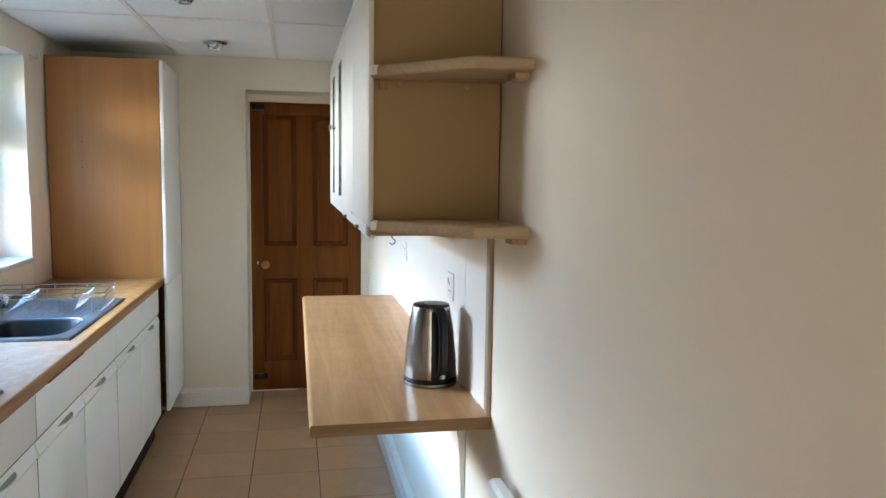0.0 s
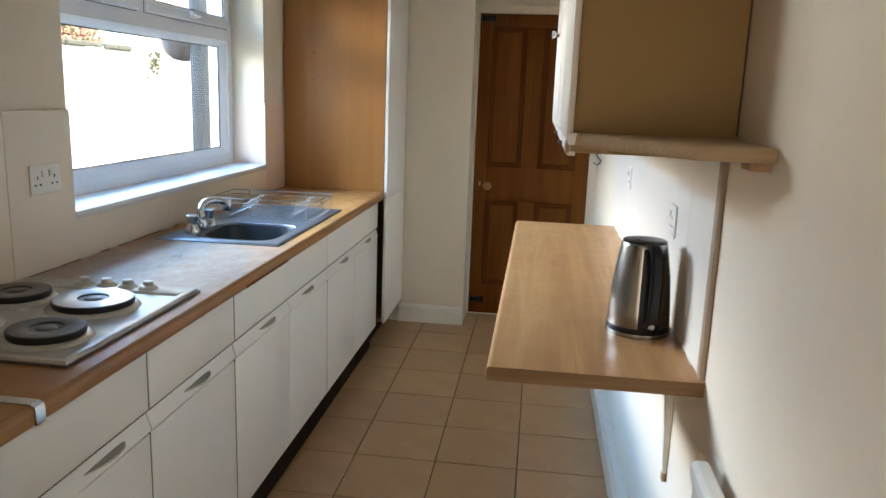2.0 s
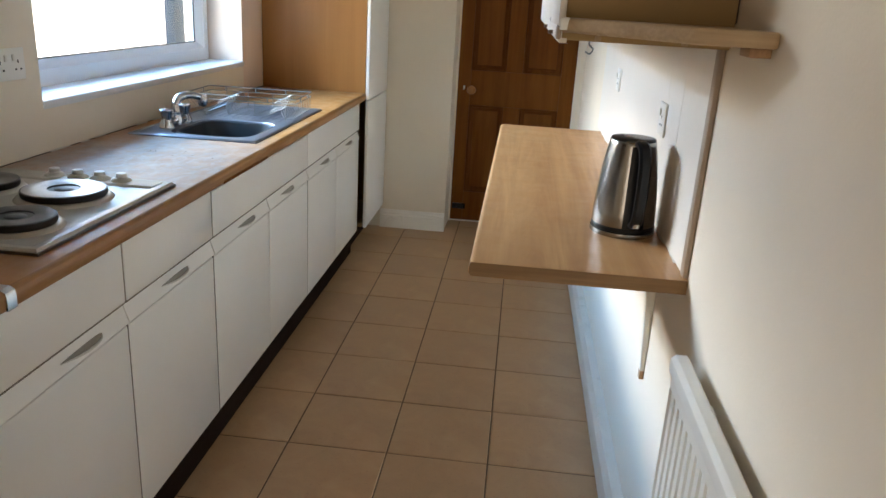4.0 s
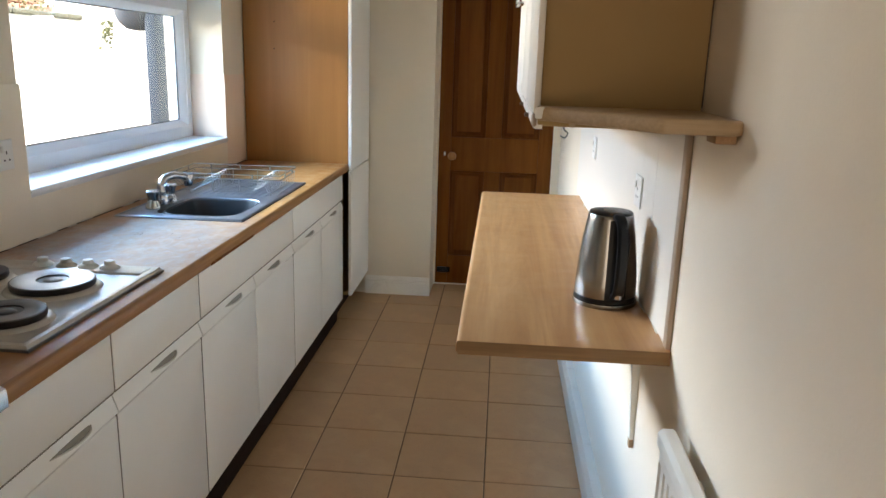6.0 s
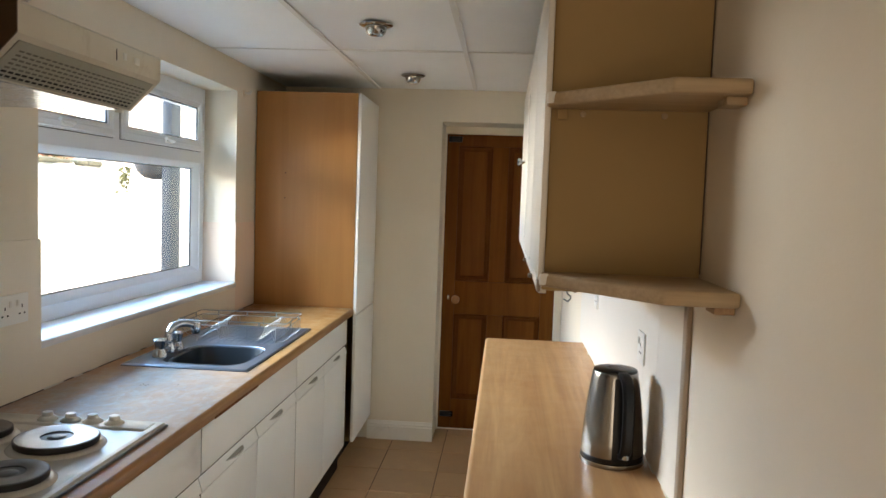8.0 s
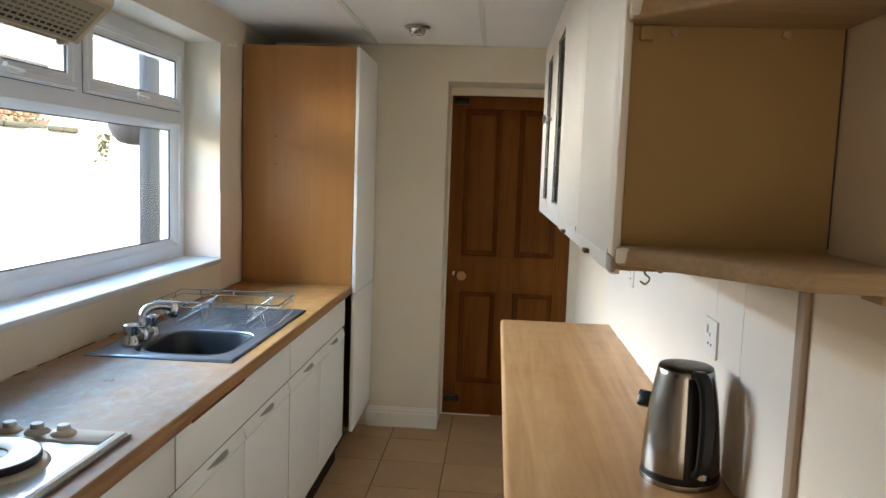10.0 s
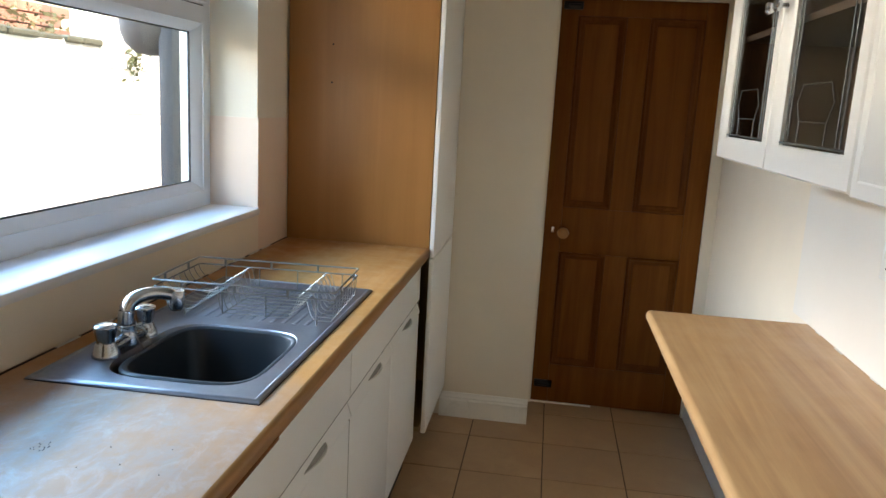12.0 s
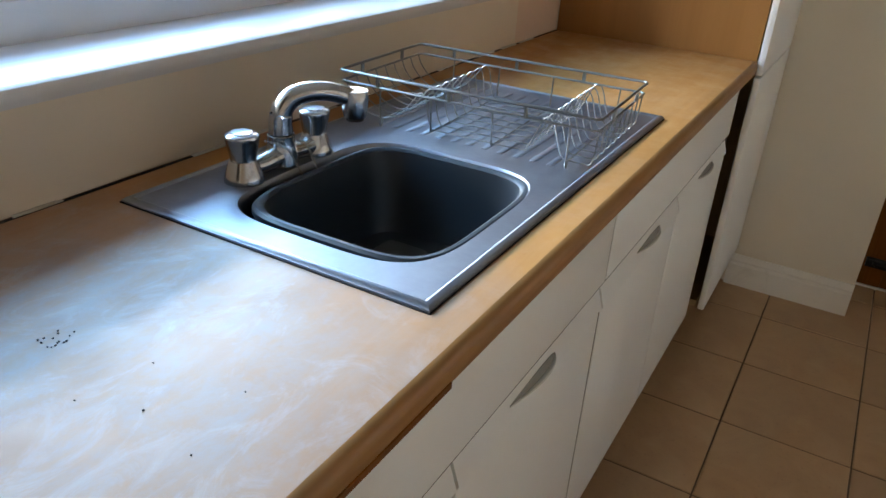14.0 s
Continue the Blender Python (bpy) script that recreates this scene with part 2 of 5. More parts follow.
TAUPE = paint("taupe_edging", (0.37, 0.28, 0.205), 0.5, 0.06, 60, 0.0003)
GAPM = paint("shade_gap", (0.20, 0.18, 0.145), 0.8, 0.3, 0, 0)
DIMSLOT = paint("dim_slot", (0.13, 0.12, 0.09), 0.6, 0.3, 0, 0)
KNOBG = paint("grey_knob_plastic", (0.74, 0.72, 0.66), 0.4, 0.04, 0, 0)
DARK = paint("dark_hole", (0.012, 0.011, 0.010), 0.8, 0.1, 0, 0)
SEAL = paint("sealant_white", (0.66, 0.63, 0.56), 0.5, 0.1, 60, 0.0006)
RADM = paint("radiator_enamel", (0.78, 0.76, 0.70), 0.32, 0.02, 30, 0.0001)
GASKET = paint("black_gasket", (0.02, 0.02, 0.022), 0.6, 0.1, 0, 0)
GAUGE = paint("clear_gauge", (0.62, 0.66, 0.66), 0.15, 0.05, 0, 0)
LEAD = metal("leading_strip", (0.13, 0.13, 0.125), 0.5)
GLASS = pane_glass("window_glass", 0.05)
CABGLASS = pane_glass("cabinet_glass", 0.10)
YARDW = paint("whitewashed_render", (0.71, 0.67, 0.595), 0.8, 0.10, 25, 0.012, (0.55, 0.52, 0.42), 1.3)
YARDF = paint("yard_concrete", (0.33, 0.31, 0.28), 0.9, 0.15, 40, 0.004)
MOSS = paint("mossy_coping", (0.095, 0.09, 0.06), 0.95, 0.4, 30, 0.01, (0.2, 0.18, 0.13), 4.0)
BRICKM = paint("orange_brick", (0.30, 0.14, 0.095), 0.85, 0.25, 60, 0.003)
LEAF = paint("leaf_green", (0.12, 0.13, 0.07), 0.7, 0.4, 0, 0, spec=0.1)
DRYLEAF = paint("dry_rust_foliage", (0.12, 0.095, 0.045), 0.8, 0.5, 0, 0, (0.07, 0.08, 0.035), 6.0, spec=0.1)
GREYP = paint("grey_pipe_paint", (0.045, 0.047, 0.055), 0.6, 0.1, 0, 0, spec=0.12)
BASKET = paint("dark_basket", (0.035, 0.030, 0.030), 0.8, 0.3, 60, 0.003)
ROOFM = paint("flat_roof_felt", (0.10, 0.10, 0.10), 0.9, 0.1, 40, 0.001)
CREAMH = paint("cream_house_render", (0.62, 0.56, 0.42), 0.85, 0.06, 20, 0.004)


# ---- building helpers ----
def box(bm, x0, x1, y0, y1, z0, z1, bevel=0.0, seg=2):
    v = [bm.verts.new((x, y, z)) for x in (x0, x1) for y in (y0, y1) for z in (z0, z1)]
    f = [bm.faces.new([v[i] for i in q]) for q in
         ((0, 1, 3, 2), (4, 6, 7, 5), (0, 4, 5, 1), (2, 3, 7, 6), (0, 2, 6, 4), (1, 5, 7, 3))]
    if bevel:
        es = list({e for q in f for e in q.edges})
        bmesh.ops.bevel(bm, geom=es, offset=bevel, segments=seg, profile=0.5, affect="EDGES", clamp_overlap=True)
    return f


def prism(bm, outline, axis, a, b, bevel=0.0, seg=2):
    """An outline of two coordinates, drawn out along axis from a to b."""
    def put(u, w, h):
        return {"x": (h, u, w), "y": (u, h, w), "z": (u, w, h)}[axis]
    lo = [bm.verts.new(put(u, w, a)) for u, w in outline]
    hi = [bm.verts.new(put(u, w, b)) for u, w in outline]
    f = [bm.faces.new(lo), bm.faces.new(hi[::-1])]
    n = len(outline)
    f += [bm.faces.new((lo[i], hi[i], hi[(i + 1) % n], lo[(i + 1) % n])) for i in range(n)]
    bmesh.ops.recalc_face_normals(bm, faces=f)
    if bevel:
        bmesh.ops.bevel(bm, geom=list({e for q in f for e in q.edges}), offset=bevel, segments=seg, profile=0.5, affect="EDGES", clamp_overlap=True)
    return f


def rings(bm, loops, close=True, cap0=False, cap1=False):
    """A skin over a row of loops of equal length."""
    made = [[bm.verts.new(p) for p in lp] for lp in loops]
    for a, b in zip(made, made[1:]):
        n = len(a)
        for i in range(n if close else n - 1):
            j = (i + 1) % n
            bm.faces.new((a[i], a[j], b[j], b[i]))
    if cap0:
        bm.faces.new(made[0][::-1])
    if cap1:
        bm.faces.new(made[-1])
    return made


def lathe(bm, prof, at, n=32, axis="z", cap0=True, cap1=True):
    loops = []
    for r, h in prof:
        lp = []
        for i in range(n):
            a = 2 * math.pi * i / n
            u, w = r * math.cos(a), r * math.sin(a)
            d = {"z": (u, w, h), "x": (h, u, w), "y": (w, h, u)}[axis]
            lp.append((at[0] + d[0], at[1] + d[1], at[2] + d[2]))
        loops.append(lp)
    rings(bm, loops, True, cap0, cap1)


def tube(bm, pts, r, n=8, flat=1.0, radii=None):
    pts = [Vector(p) for p in pts]
    up = Vector((0.013, 0.027, 1.0)).normalized()
    loops = []
    for i, p in enumerate(pts):
        d = (pts[min(i + 1, len(pts) - 1)] - pts[max(i - 1, 0)]).normalized()
        side = d.cross(up)
        if side.length < 0.15:
            side = d.cross(Vector((1.0, 0.02, 0.0)))
        side.normalize()
        top = side.cross(d).normalized()
        rr = radii[i] if radii else r
        loops.append([p + side * (rr * math.cos(2 * math.pi * k / n)) + top * (rr * flat * math.sin(2 * math.pi * k / n)) for k in range(n)])
    rings(bm, loops, True, True, True)


def smooth_path(pts, per=6):
    """Catmull-Rom through the points."""
    p = [Vector(q) for q in pts]
    p = [p[0] * 2 - p[1]] + p + [p[-1] * 2 - p[-2]]
    out = []
    for i in range(1, len(p) - 2):
        for k in range(per):
            t = k / per
            out.append(0.5 * ((2 * p[i]) + (p[i + 1] - p[i - 1]) * t + (2 * p[i - 1] - 5 * p[i] + 4 * p[i + 1] - p[i + 2]) * t * t
                              + (3 * p[i] - p[i - 1] - 3 * p[i + 1] + p[i + 2]) * t ** 3))
    return out + [p[-2]]


def squircle(cx, cy, hx, hy, z, n=56, k=5.0):
    out = []
    for i in range(n):
        a = 2 * math.pi * i / n
        c, s = math.cos(a), math.sin(a)
        out.append((cx + hx * math.copysign(abs(c) ** (2 / k), c), cy + hy * math.copysign(abs(s) ** (2 / k), s), z))
    return out


def meshed(name, bm, mat, smooth=True):
    bmesh.ops.recalc_face_normals(bm, faces=bm.faces[:])
    me = bpy.data.meshes.new(name)
    bm.to_mesh(me)
    bm.free()
    me.materials.append(mat)
    if smooth:
        me.shade_smooth()
        me.set_sharp_from_angle(angle=radians(35))
    return me


def thing(name, base, label, category, group="", kind=""):
    ob = new(name)
    ob.location = base
    ob.empty_display_size = 0.05
    return tagged(ob, label, category, group, kind)


def offset_of(ob):
    m = Matrix.Translation(ob.location)
    return offset_of(ob.parent) @ ob.matrix_parent_inverse @ m if ob.parent else m


def part(name, bm, mat, parent, label=""):
    ob = new(name, meshed(name, bm, mat))
    ob.parent = parent
    ob.matrix_parent_inverse = offset_of(parent).inverted()
    return tagged(ob, label)


def single(name, bm, mat, label, category, group="", kind=""):
    return tagged(new(name, meshed(name, bm, mat)), label, category, group, kind)


def B(*a, **k):
    bm = bmesh.new()
    box(bm, *a, **k)
    return bm


def P(*a, **k):
    bm = bmesh.new()
    prism(bm, *a, **k)
    return bm


def L(*a, **k):
    bm = bmesh.new()
    lathe(bm, *a, **k)
    return bm


def T(*a, **k):
    bm = bmesh.new()
    tube(bm, *a, **k)
    return bm


def boxes(*rows):
    bm = bmesh.new()
    for r in rows:
        box(bm, *r)
    return bm


# ---- large structure ----
single("wall_west", boxes((-0.28, 0, YS - 0.15, WY0, -0.1, 2.30), (-0.28, 0, WY1, 5.5, -0.1, 2.30),
                          (-0.28, 0, WY0, WY1, -0.1, WZ0), (-0.28, 0, WY0, WY1, WZ1, 2.30)),
       WALL, "cream painted kitchen wall with a window opening", "wall", kind="structure")
single("wall_east", B(XR, XR + 0.15, YS - 0.15, 5.5, -0.1, 2.30), WALLE, "cream plaster wall, painted lighter for the window light, beside the breakfast bar", "wall", kind="structure")
single("wall_south", boxes((0, 0.68, YS - 0.15, YS, -0.1, 2.30), (1.52, XR, YS - 0.15, YS, -0.1, 2.30), (0.68, 1.52, YS - 0.15, YS, 2.0, 2.30), (0.68, 1.52, YS - 0.15, YS, -0.1, 0.0), (0.6, 1.6, YS - 0.25, YS - 0.15, -0.1, 2.1)), WALL, "plain cream end wall with an opening for the added lamp", "wall", kind="structure")
DX0, DX1, DZ, DY = 0.99, XR, 2.008, 5.24
single("wall_north", boxes((0, DX0, YN, 5.5, -0.1, 2.30), (DX0, DX1, YN, 5.5, DZ, 2.30), (DX0, DX1, 5.32, 5.5, -0.1, DZ)),
       WALL, "cream painted end wall with a deep door recess", "wall", kind="structure")

# ceiling: boards between white bars, all one mesh
bm = bmesh.new()
CX, CY = [0.0, 0.592, 1.187, XR], [YS, 0.17, 1.37, 2.57, 3.77, YN]
for i in range(3):
    for j in range(5):
        lift = 0.002 * ((i * 5 + j * 3) % 3)
        box(bm, CX[i] + 0.003, CX[i + 1] - 0.003, CY[j] + 0.003, CY[j + 1] - 0.003, ZC + lift, ZC + 0.015)
box(bm, 0, XR, YS, YN, ZC + 0.02, ZC + 0.06)
single("ceiling", bm, CEIL, "suspended ceiling of large off-white boards", "ceiling", kind="structure")
bm = bmesh.new()
for x in CX[1:3]:
    box(bm, x - 0.011, x + 0.011, YS, YN, ZC - 0.003, ZC + 0.012)
for y in CY[1:5]:
    for i in range(3):
        box(bm, CX[i] + 0.012, CX[i + 1] - 0.012, y - 0.009, y + 0.009, ZC - 0.0025, ZC + 0.012)
single("ceiling_trim", bm, TBAR, "thin white bars between the ceiling boards", "ceiling trim", kind="structure")
single("roof", B(-0.32, XR + 0.3, YS - 0.3, 5.8, 2.305, 2.38), ROOFM, "flat felt roof over the kitchen", "roof", kind="structure")
single("floor", B(0, XR, YS, 5.32, -0.12, -0.0018), GROUT, "beige square floor tiles with dark grout joints", "floor", kind="structure")

# skirtings
SK = [(0.0, 0.0), (0.0, 0.118), (0.007, 0.118), (0.009, 0.106), (0.015, 0.099), (0.015, 0.094), (0.011, 0.090), (0.018, 0.082), (0.019, 0.0)]
bm = bmesh.new()
prism(bm, [(YN - d, z) for d, z in SK], "x", 0.575, DX0 + 0.001)
single("baseboard_north", bm, GLOSSW, "white gloss skirting board with chipped corner", "skirting", kind="structure")
bm = bmesh.new()
prism(bm, [(XR, 0.0), (XR, 0.118)] + [(XR - d - 0.024, z) for d, z in SK[2:]], "y", YS, DY - 0.013)
single("baseboard_east", bm, GLOSSW, "white gloss skirting board along the wall", "skirting", kind="structure")

# wall tiles painted over, proud of the plaster up to splash height
ST = 1.372
single("splashback_west", boxes((0, 0.009, 1.30, 2.178, 0.912, ST), (0, 0.009, 2.180, WY0, 0.912, ST), (0, 0.006, WY0, WY1, 0.912, WZ0 - 0.012)),
       WALLT, "cream painted wall tiles above the worktop", "splashback", kind="structure")
single("splashback_corner", boxes((0, 0.006, WY1, 4.398, 0.912, ST), (-0.17, 0.0055, WY1 - 0.006, WY1, WZ0 + 0.014, ST)),
       WALLP, "peach cream painted tiles beside the window", "splashback", kind="structure")
bm = boxes((XR - 0.007, XR, 1.938, 2.198, 0.882, 1.352), (XR - 0.007, XR, 2.200, 2.378, 0.882, 1.352), (XR - 0.007, XR, 2.3795, 4.0, 0.882, 1.352))
single("splashback_east", bm, WALLW, "off-white painted wall tiles above the breakfast bar", "splashback", kind="structure")
single("trim_east", B(XR - 0.012, XR, 1.908, 1.938, 0.882, 1.36, bevel=0.003), TAUPE, "tan edging strip at the end of the tiles", "edging", kind="structure")

# window sill and reveal
bm = bmesh.new()
prism(bm, [(-0.17, WZ0), (-0.17, WZ0 + 0.014), (0.002, WZ0 + 0.014), (0.010, WZ0 + 0.010), (0.012, WZ0 + 0.002), (0.0105, WZ0 - 0.005), (0.0068, WZ0 - 0.013), (0.0005, WZ0 - 0.013), (0.0005, WZ0)], "y", WY0 + 0.001, WY1 - 0.001)
single("window_sill", bm, SILLW, "white gloss painted window sill", "sill", kind="structure")
# ---- end of structure ----

# ---- window ----
def make_window():
    w = thing("window_1", (-0.2, 3.29, WZ0 + 0.014), "white plastic window with two top opening lights", "window", kind="structure")
    xa, xb = -0.245, -0.17
    z0, z1 = WZ0 + 0.014, WZ1
    ya, yb = WY0, WY1
    f = 0.052
    fr = boxes((xa, xb, ya, ya + f, z0, z1), (xa, xb, yb - f, yb, z0, z1), (xa, xb, ya + f, yb - f, z0, z0 + 0.055), (xa, xb, ya + f, yb - f, z1 - 0.05, z1),
               (xa, xb, ya + f, yb - f, 1.672, 1.728), (xa, xb, 3.205, 3.258, 1.728, z1 - 0.05))
    part("window_frame", fr, UPVC, w)
    # glazing bead with a slope round the big pane
    bm = bmesh.new()
    y0, y1, a, b = ya + f, yb - f, z0 + 0.055, 1.672
    d = 0.03
    outer = [(xb - 0.004, y0, a), (xb - 0.004, y1, a), (xb - 0.004, y1, b), (xb - 0.004, y0, b)]
    mid = [(xb - 0.010, y0 + 0.012, a + 0.012), (xb - 0.010, y1 - 0.012, a + 0.012), (xb - 0.010, y1 - 0.012, b - 0.012), (xb - 0.010, y0 + 0.012, b - 0.012)]
    inner = [(xb - 0.036, y0 + d, a + d), (xb - 0.036, y1 - d, a + d), (xb - 0.036, y1 - d, b - d), (xb - 0.036, y0 + d, b - d)]
    rings(bm, [outer, mid, inner])
    part("glazing_bead", bm, UPVC, w)
    bm = boxes((xb - 0.040, xb - 0.034, y0 + d - 0.004, y0 + d + 0.003, a + d, b - d), (xb - 0.040, xb - 0.034, y1 - d - 0.003, y1 - d + 0.004, a + d, b - d),
               (xb - 0.040, xb - 0.034, y0 + d, y1 - d, a + d - 0.004, a + d + 0.003), (xb - 0.040, xb - 0.034, y0 + d, y1 - d, b - d - 0.003, b - d + 0.004))
    part("gasket", bm, GASKET, w, "black rubber gasket")
    g = part("pane", B(xb - 0.044, xb - 0.038, y0 + 0.01, y1 - 0.01, a + 0.01, b - 0.01), GLASS, w)
    g.visible_shadow = False
    for sa, sb in ((ya + f + 0.003, 3.202), (3.261, yb - f - 0.003)):
        za, zb = 1.731, z1 - 0.053
        s = 0.050
        xs = xb + 0.012
        fr = boxes((xa + 0.02, xs, sa, sa + s, za, zb), (xa + 0.02, xs, sb - s, sb, za, zb), (xa + 0.02, xs, sa + s, sb - s, za, za + s), (xa + 0.02, xs, sa + s, sb - s, zb - s, zb))
        sash = part("sash", fr, UPVC, w)
        jt = boxes((xb, xb + 0.0012, sa - 0.0028, sa - 0.0002, za, zb), (xb, xb + 0.0012, sb + 0.0002, sb + 0.0028, za, zb),
                   (xb, xb + 0.0012, sa - 0.0028, sb + 0.0028, za - 0.0028, za - 0.0002), (xb, xb + 0.0012, sa - 0.0028, sb + 0.0028, zb + 0.0002, zb + 0.0028))
        part("joint", jt, GASKET, sash, "dark joint round the opening light")
        bead = bmesh.new()
        def rim(k, x):
            return [(x, sa + k, za + k), (x, sb - k, za + k), (x, sb - k, zb - k), (x, sa + k, zb - k)]
        rings(bead, [rim(0.004, xs), rim(0.007, xs + 0.007), rim(0.026, xs + 0.008), rim(0.031, xs + 0.003), rim(0.036, xs + 0.003), rim(s - 0.002, xs - 0.006)])
        part("sash_bead", bead, UPVC, sash)
        gk = boxes((xs - 0.012, xs - 0.006, sa + s - 0.001, sa + s + 0.005, za + s, zb - s), (xs - 0.012, xs - 0.006, sb - s - 0.005, sb - s + 0.001, za + s, zb - s),
                   (xs - 0.012, xs - 0.006, sa + s, sb - s, za + s - 0.001, za + s + 0.005), (xs - 0.012, xs - 0.006, sa + s, sb - s, zb - s - 0.005, zb - s + 0.001))
        part("gasket", gk, GASKET, sash)
        g = part("pane", B(xs - 0.020, xs - 0.015, sa + s - 0.005, sb - s + 0.005, za + s - 0.005, zb - s + 0.005), GLASS, sash)
        g.visible_shadow = False
        yc = (sa + sb) / 2
        bm = B(xs, xs + 0.014, yc - 0.035, yc + 0.035, za + 0.012, za + 0.034, bevel=0.004)
        tube(bm, smooth_path([(xs + 0.014, yc + 0.01, za + 0.022), (xs + 0.032, yc + 0.005, za + 0.024), (xs + 0.038, yc - 0.03, za + 0.026), (xs + 0.036, yc - 0.085, za + 0.030)]), 0.008, 8, 0.8)
        part("handle", bm, WHITEP, sash, "white lever handle")


make_window()


def make_yard():
    single("ground", B(-40, 40, -40, 40, -0.35, -0.13), YARDF, "grey concrete yard", "ground", kind="structure")
    wall = thing("yard_wall", (-2.1, 4, -0.13), "whitewashed garden wall with mossy coping and brick behind", "garden wall", kind="structure")
    rng = random.Random(4)
    bm = bmesh.new()
    ny, nz = 70, 14
    grid = [[bm.verts.new((-2.0 + 0.02 * noise.noise((y * 0.9, z * 1.7, 3.0)) + 0.006 * noise.noise((y * 6, z * 9, 1.0)), y, z))
             for z in [-0.13 + 1.85 * k / nz for k in range(nz + 1)]] for y in [-2 + 8.35 * i / ny for i in range(ny + 1)]]
    for i in range(ny):
        for k in range(nz):
            bm.faces.new((grid[i][k], grid[i + 1][k], grid[i + 1][k + 1], grid[i][k + 1]))
    box(bm, -2.25, -2.03, -2, 6.35, -0.13, 1.70)
    part("render_face", bm, YARDW, wall)
    bm = boxes((-2.2, -1.985, 6.35, 12, -0.13, 3.2))
    for row in range(20):
        y = 6.38 + 0.11 * (row % 2)
        while y < 8.8:
            h = rng.uniform(0.19, 0.215)
            if rng.random() < 0.8:
                box(bm, -1.99, -1.974 + rng.uniform(-0.007, 0.007), y, y + h, 0.18 + 0.077 * row, 0.245 + 0.077 * row + rng.uniform(-0.006, 0.006), 0.006, 1)
            y += 0.226
    part("high_part", bm, YARDW, wall)
    bm = bmesh.new()
    y = -2.0
    while y < 6.33:
        w = rng.uniform(0.14, 0.3)
        box(bm, -2.24, -1.975 + rng.uniform(-0.02, 0.02), y, min(y + w, 6.35), 1.70, 1.745 + rng.uniform(-0.012, 0.02), 0.012, 1)
        y += w + 0.004
    part("coping", bm, MOSS, wall, "mossy stone coping")
    bm = bmesh.new()
    for row in range(5):
        y = -2 + 0.11 * (row % 2)
        while y < 6.6:
            d = rng.uniform(-0.006, 0.006)
            box(bm, -2.55, -2.44 + d, y, y + 0.212, 1.60 + 0.075 * row, 1.665 + 0.075 * row, 0.004, 1)
            y += 0.224
    part("brick_course", bm, BRICKM, wall, "orange brick courses")
    bm = bmesh.new()
    for k in range(240):
        c = rng.choice((5.1, 5.45, 5.9, 6.15))
        y, z = rng.gauss(c, 0.12), 1.74 + abs(rng.gauss(0, 0.10))
        x = -2.2 + rng.gauss(0, 0.07)
        s = rng.uniform(0.012, 0.030)
        m = Matrix.Translation((x, y, z)) @ Euler((rng.uniform(0, 6), rng.uniform(0, 6), rng.uniform(0, 6))).to_matrix().to_4x4()
        vs = [bm.verts.new(m @ Vector(q)) for q in ((0, -s, 0), (s * 0.5, 0, s * 0.12), (0, s, 0), (-s * 0.5, 0, s * 0.12))]
        bm.faces.new(vs)
    single("wall_plants", bm, DRYLEAF, "straggly olive-brown plants along the wall top", "plants", kind="stuff")
    bm = bmesh.new()
    for k in range(90):
        y = rng.gauss(6.72, 0.06)
        z = 1.72 - abs(rng.gauss(0, 0.12))
        s = rng.uniform(0.012, 0.03)
        m = Matrix.Translation((-1.965 + rng.uniform(-0.012, 0.02), y, z)) @ Euler((rng.uniform(0, 6), rng.uniform(0, 6), rng.uniform(0, 6))).to_matrix().to_4x4()
        bm.faces.new([bm.verts.new(m @ Vector(q)) for q in ((0, -s, 0), (s * 0.5, 0, 0), (0, s, 0), (-s * 0.5, 0, 0))])
    single("wall_weeds", bm, LEAF, "small weeds growing from the whitewashed wall", "plants", kind="stuff")
    house = thing("neighbour_house", (-9, 6, -0.13), "cream rendered house beyond the yard wall", "house")
    part("wall", boxes((-11, -8, -6, 22, -0.13, 3.3)), CREAMH, house)
    part("roof", P([(-11.2, 3.3), (-7.8, 3.3), (-7.8, 3.38), (-11.2, 3.6)], "y", -6.3, 22.3), ROOFM, house)
    post = thing("drainpipe", (-0.6, 4.69, -0.13), "grey painted square drainpipe on the outside wall", "drainpipe")
    part("pipe", B(-0.66, -0.59, 4.655, 4.79, -0.13, 3.1, bevel=0.02), GREYP, post)
    part("collar", B(-0.668, -0.582, 4.646, 4.799, 2.4, 2.46, bevel=0.01), GREYP, post)
    bm = bmesh.new()
    box(bm, -0.60, -0.28, 4.69, 4.75, 2.20, 2.24)
    part("bracket", bm, GREYP, post)
    bask = thing("hanging_basket", (-0.6, 4.46, 1.6), "dark empty hanging basket fixed to the drainpipe", "basket")
    part("bowl", L([(0.02, -0.13), (0.07, -0.12), (0.11, -0.085), (0.13, -0.04), (0.136, 0.02), (0.13, 0.04), (0.118, 0.02), (0.1, -0.04), (0.03, -0.09)], (-0.73, 4.75, 1.72), 24), BASKET, bask)
    part("hook_arm", T([(-0.73, 4.62, 1.75), (-0.73, 4.72, 1.78), (-0.655, 4.72, 1.75)], 0.005, 6), BASKET, bask)


make_yard()


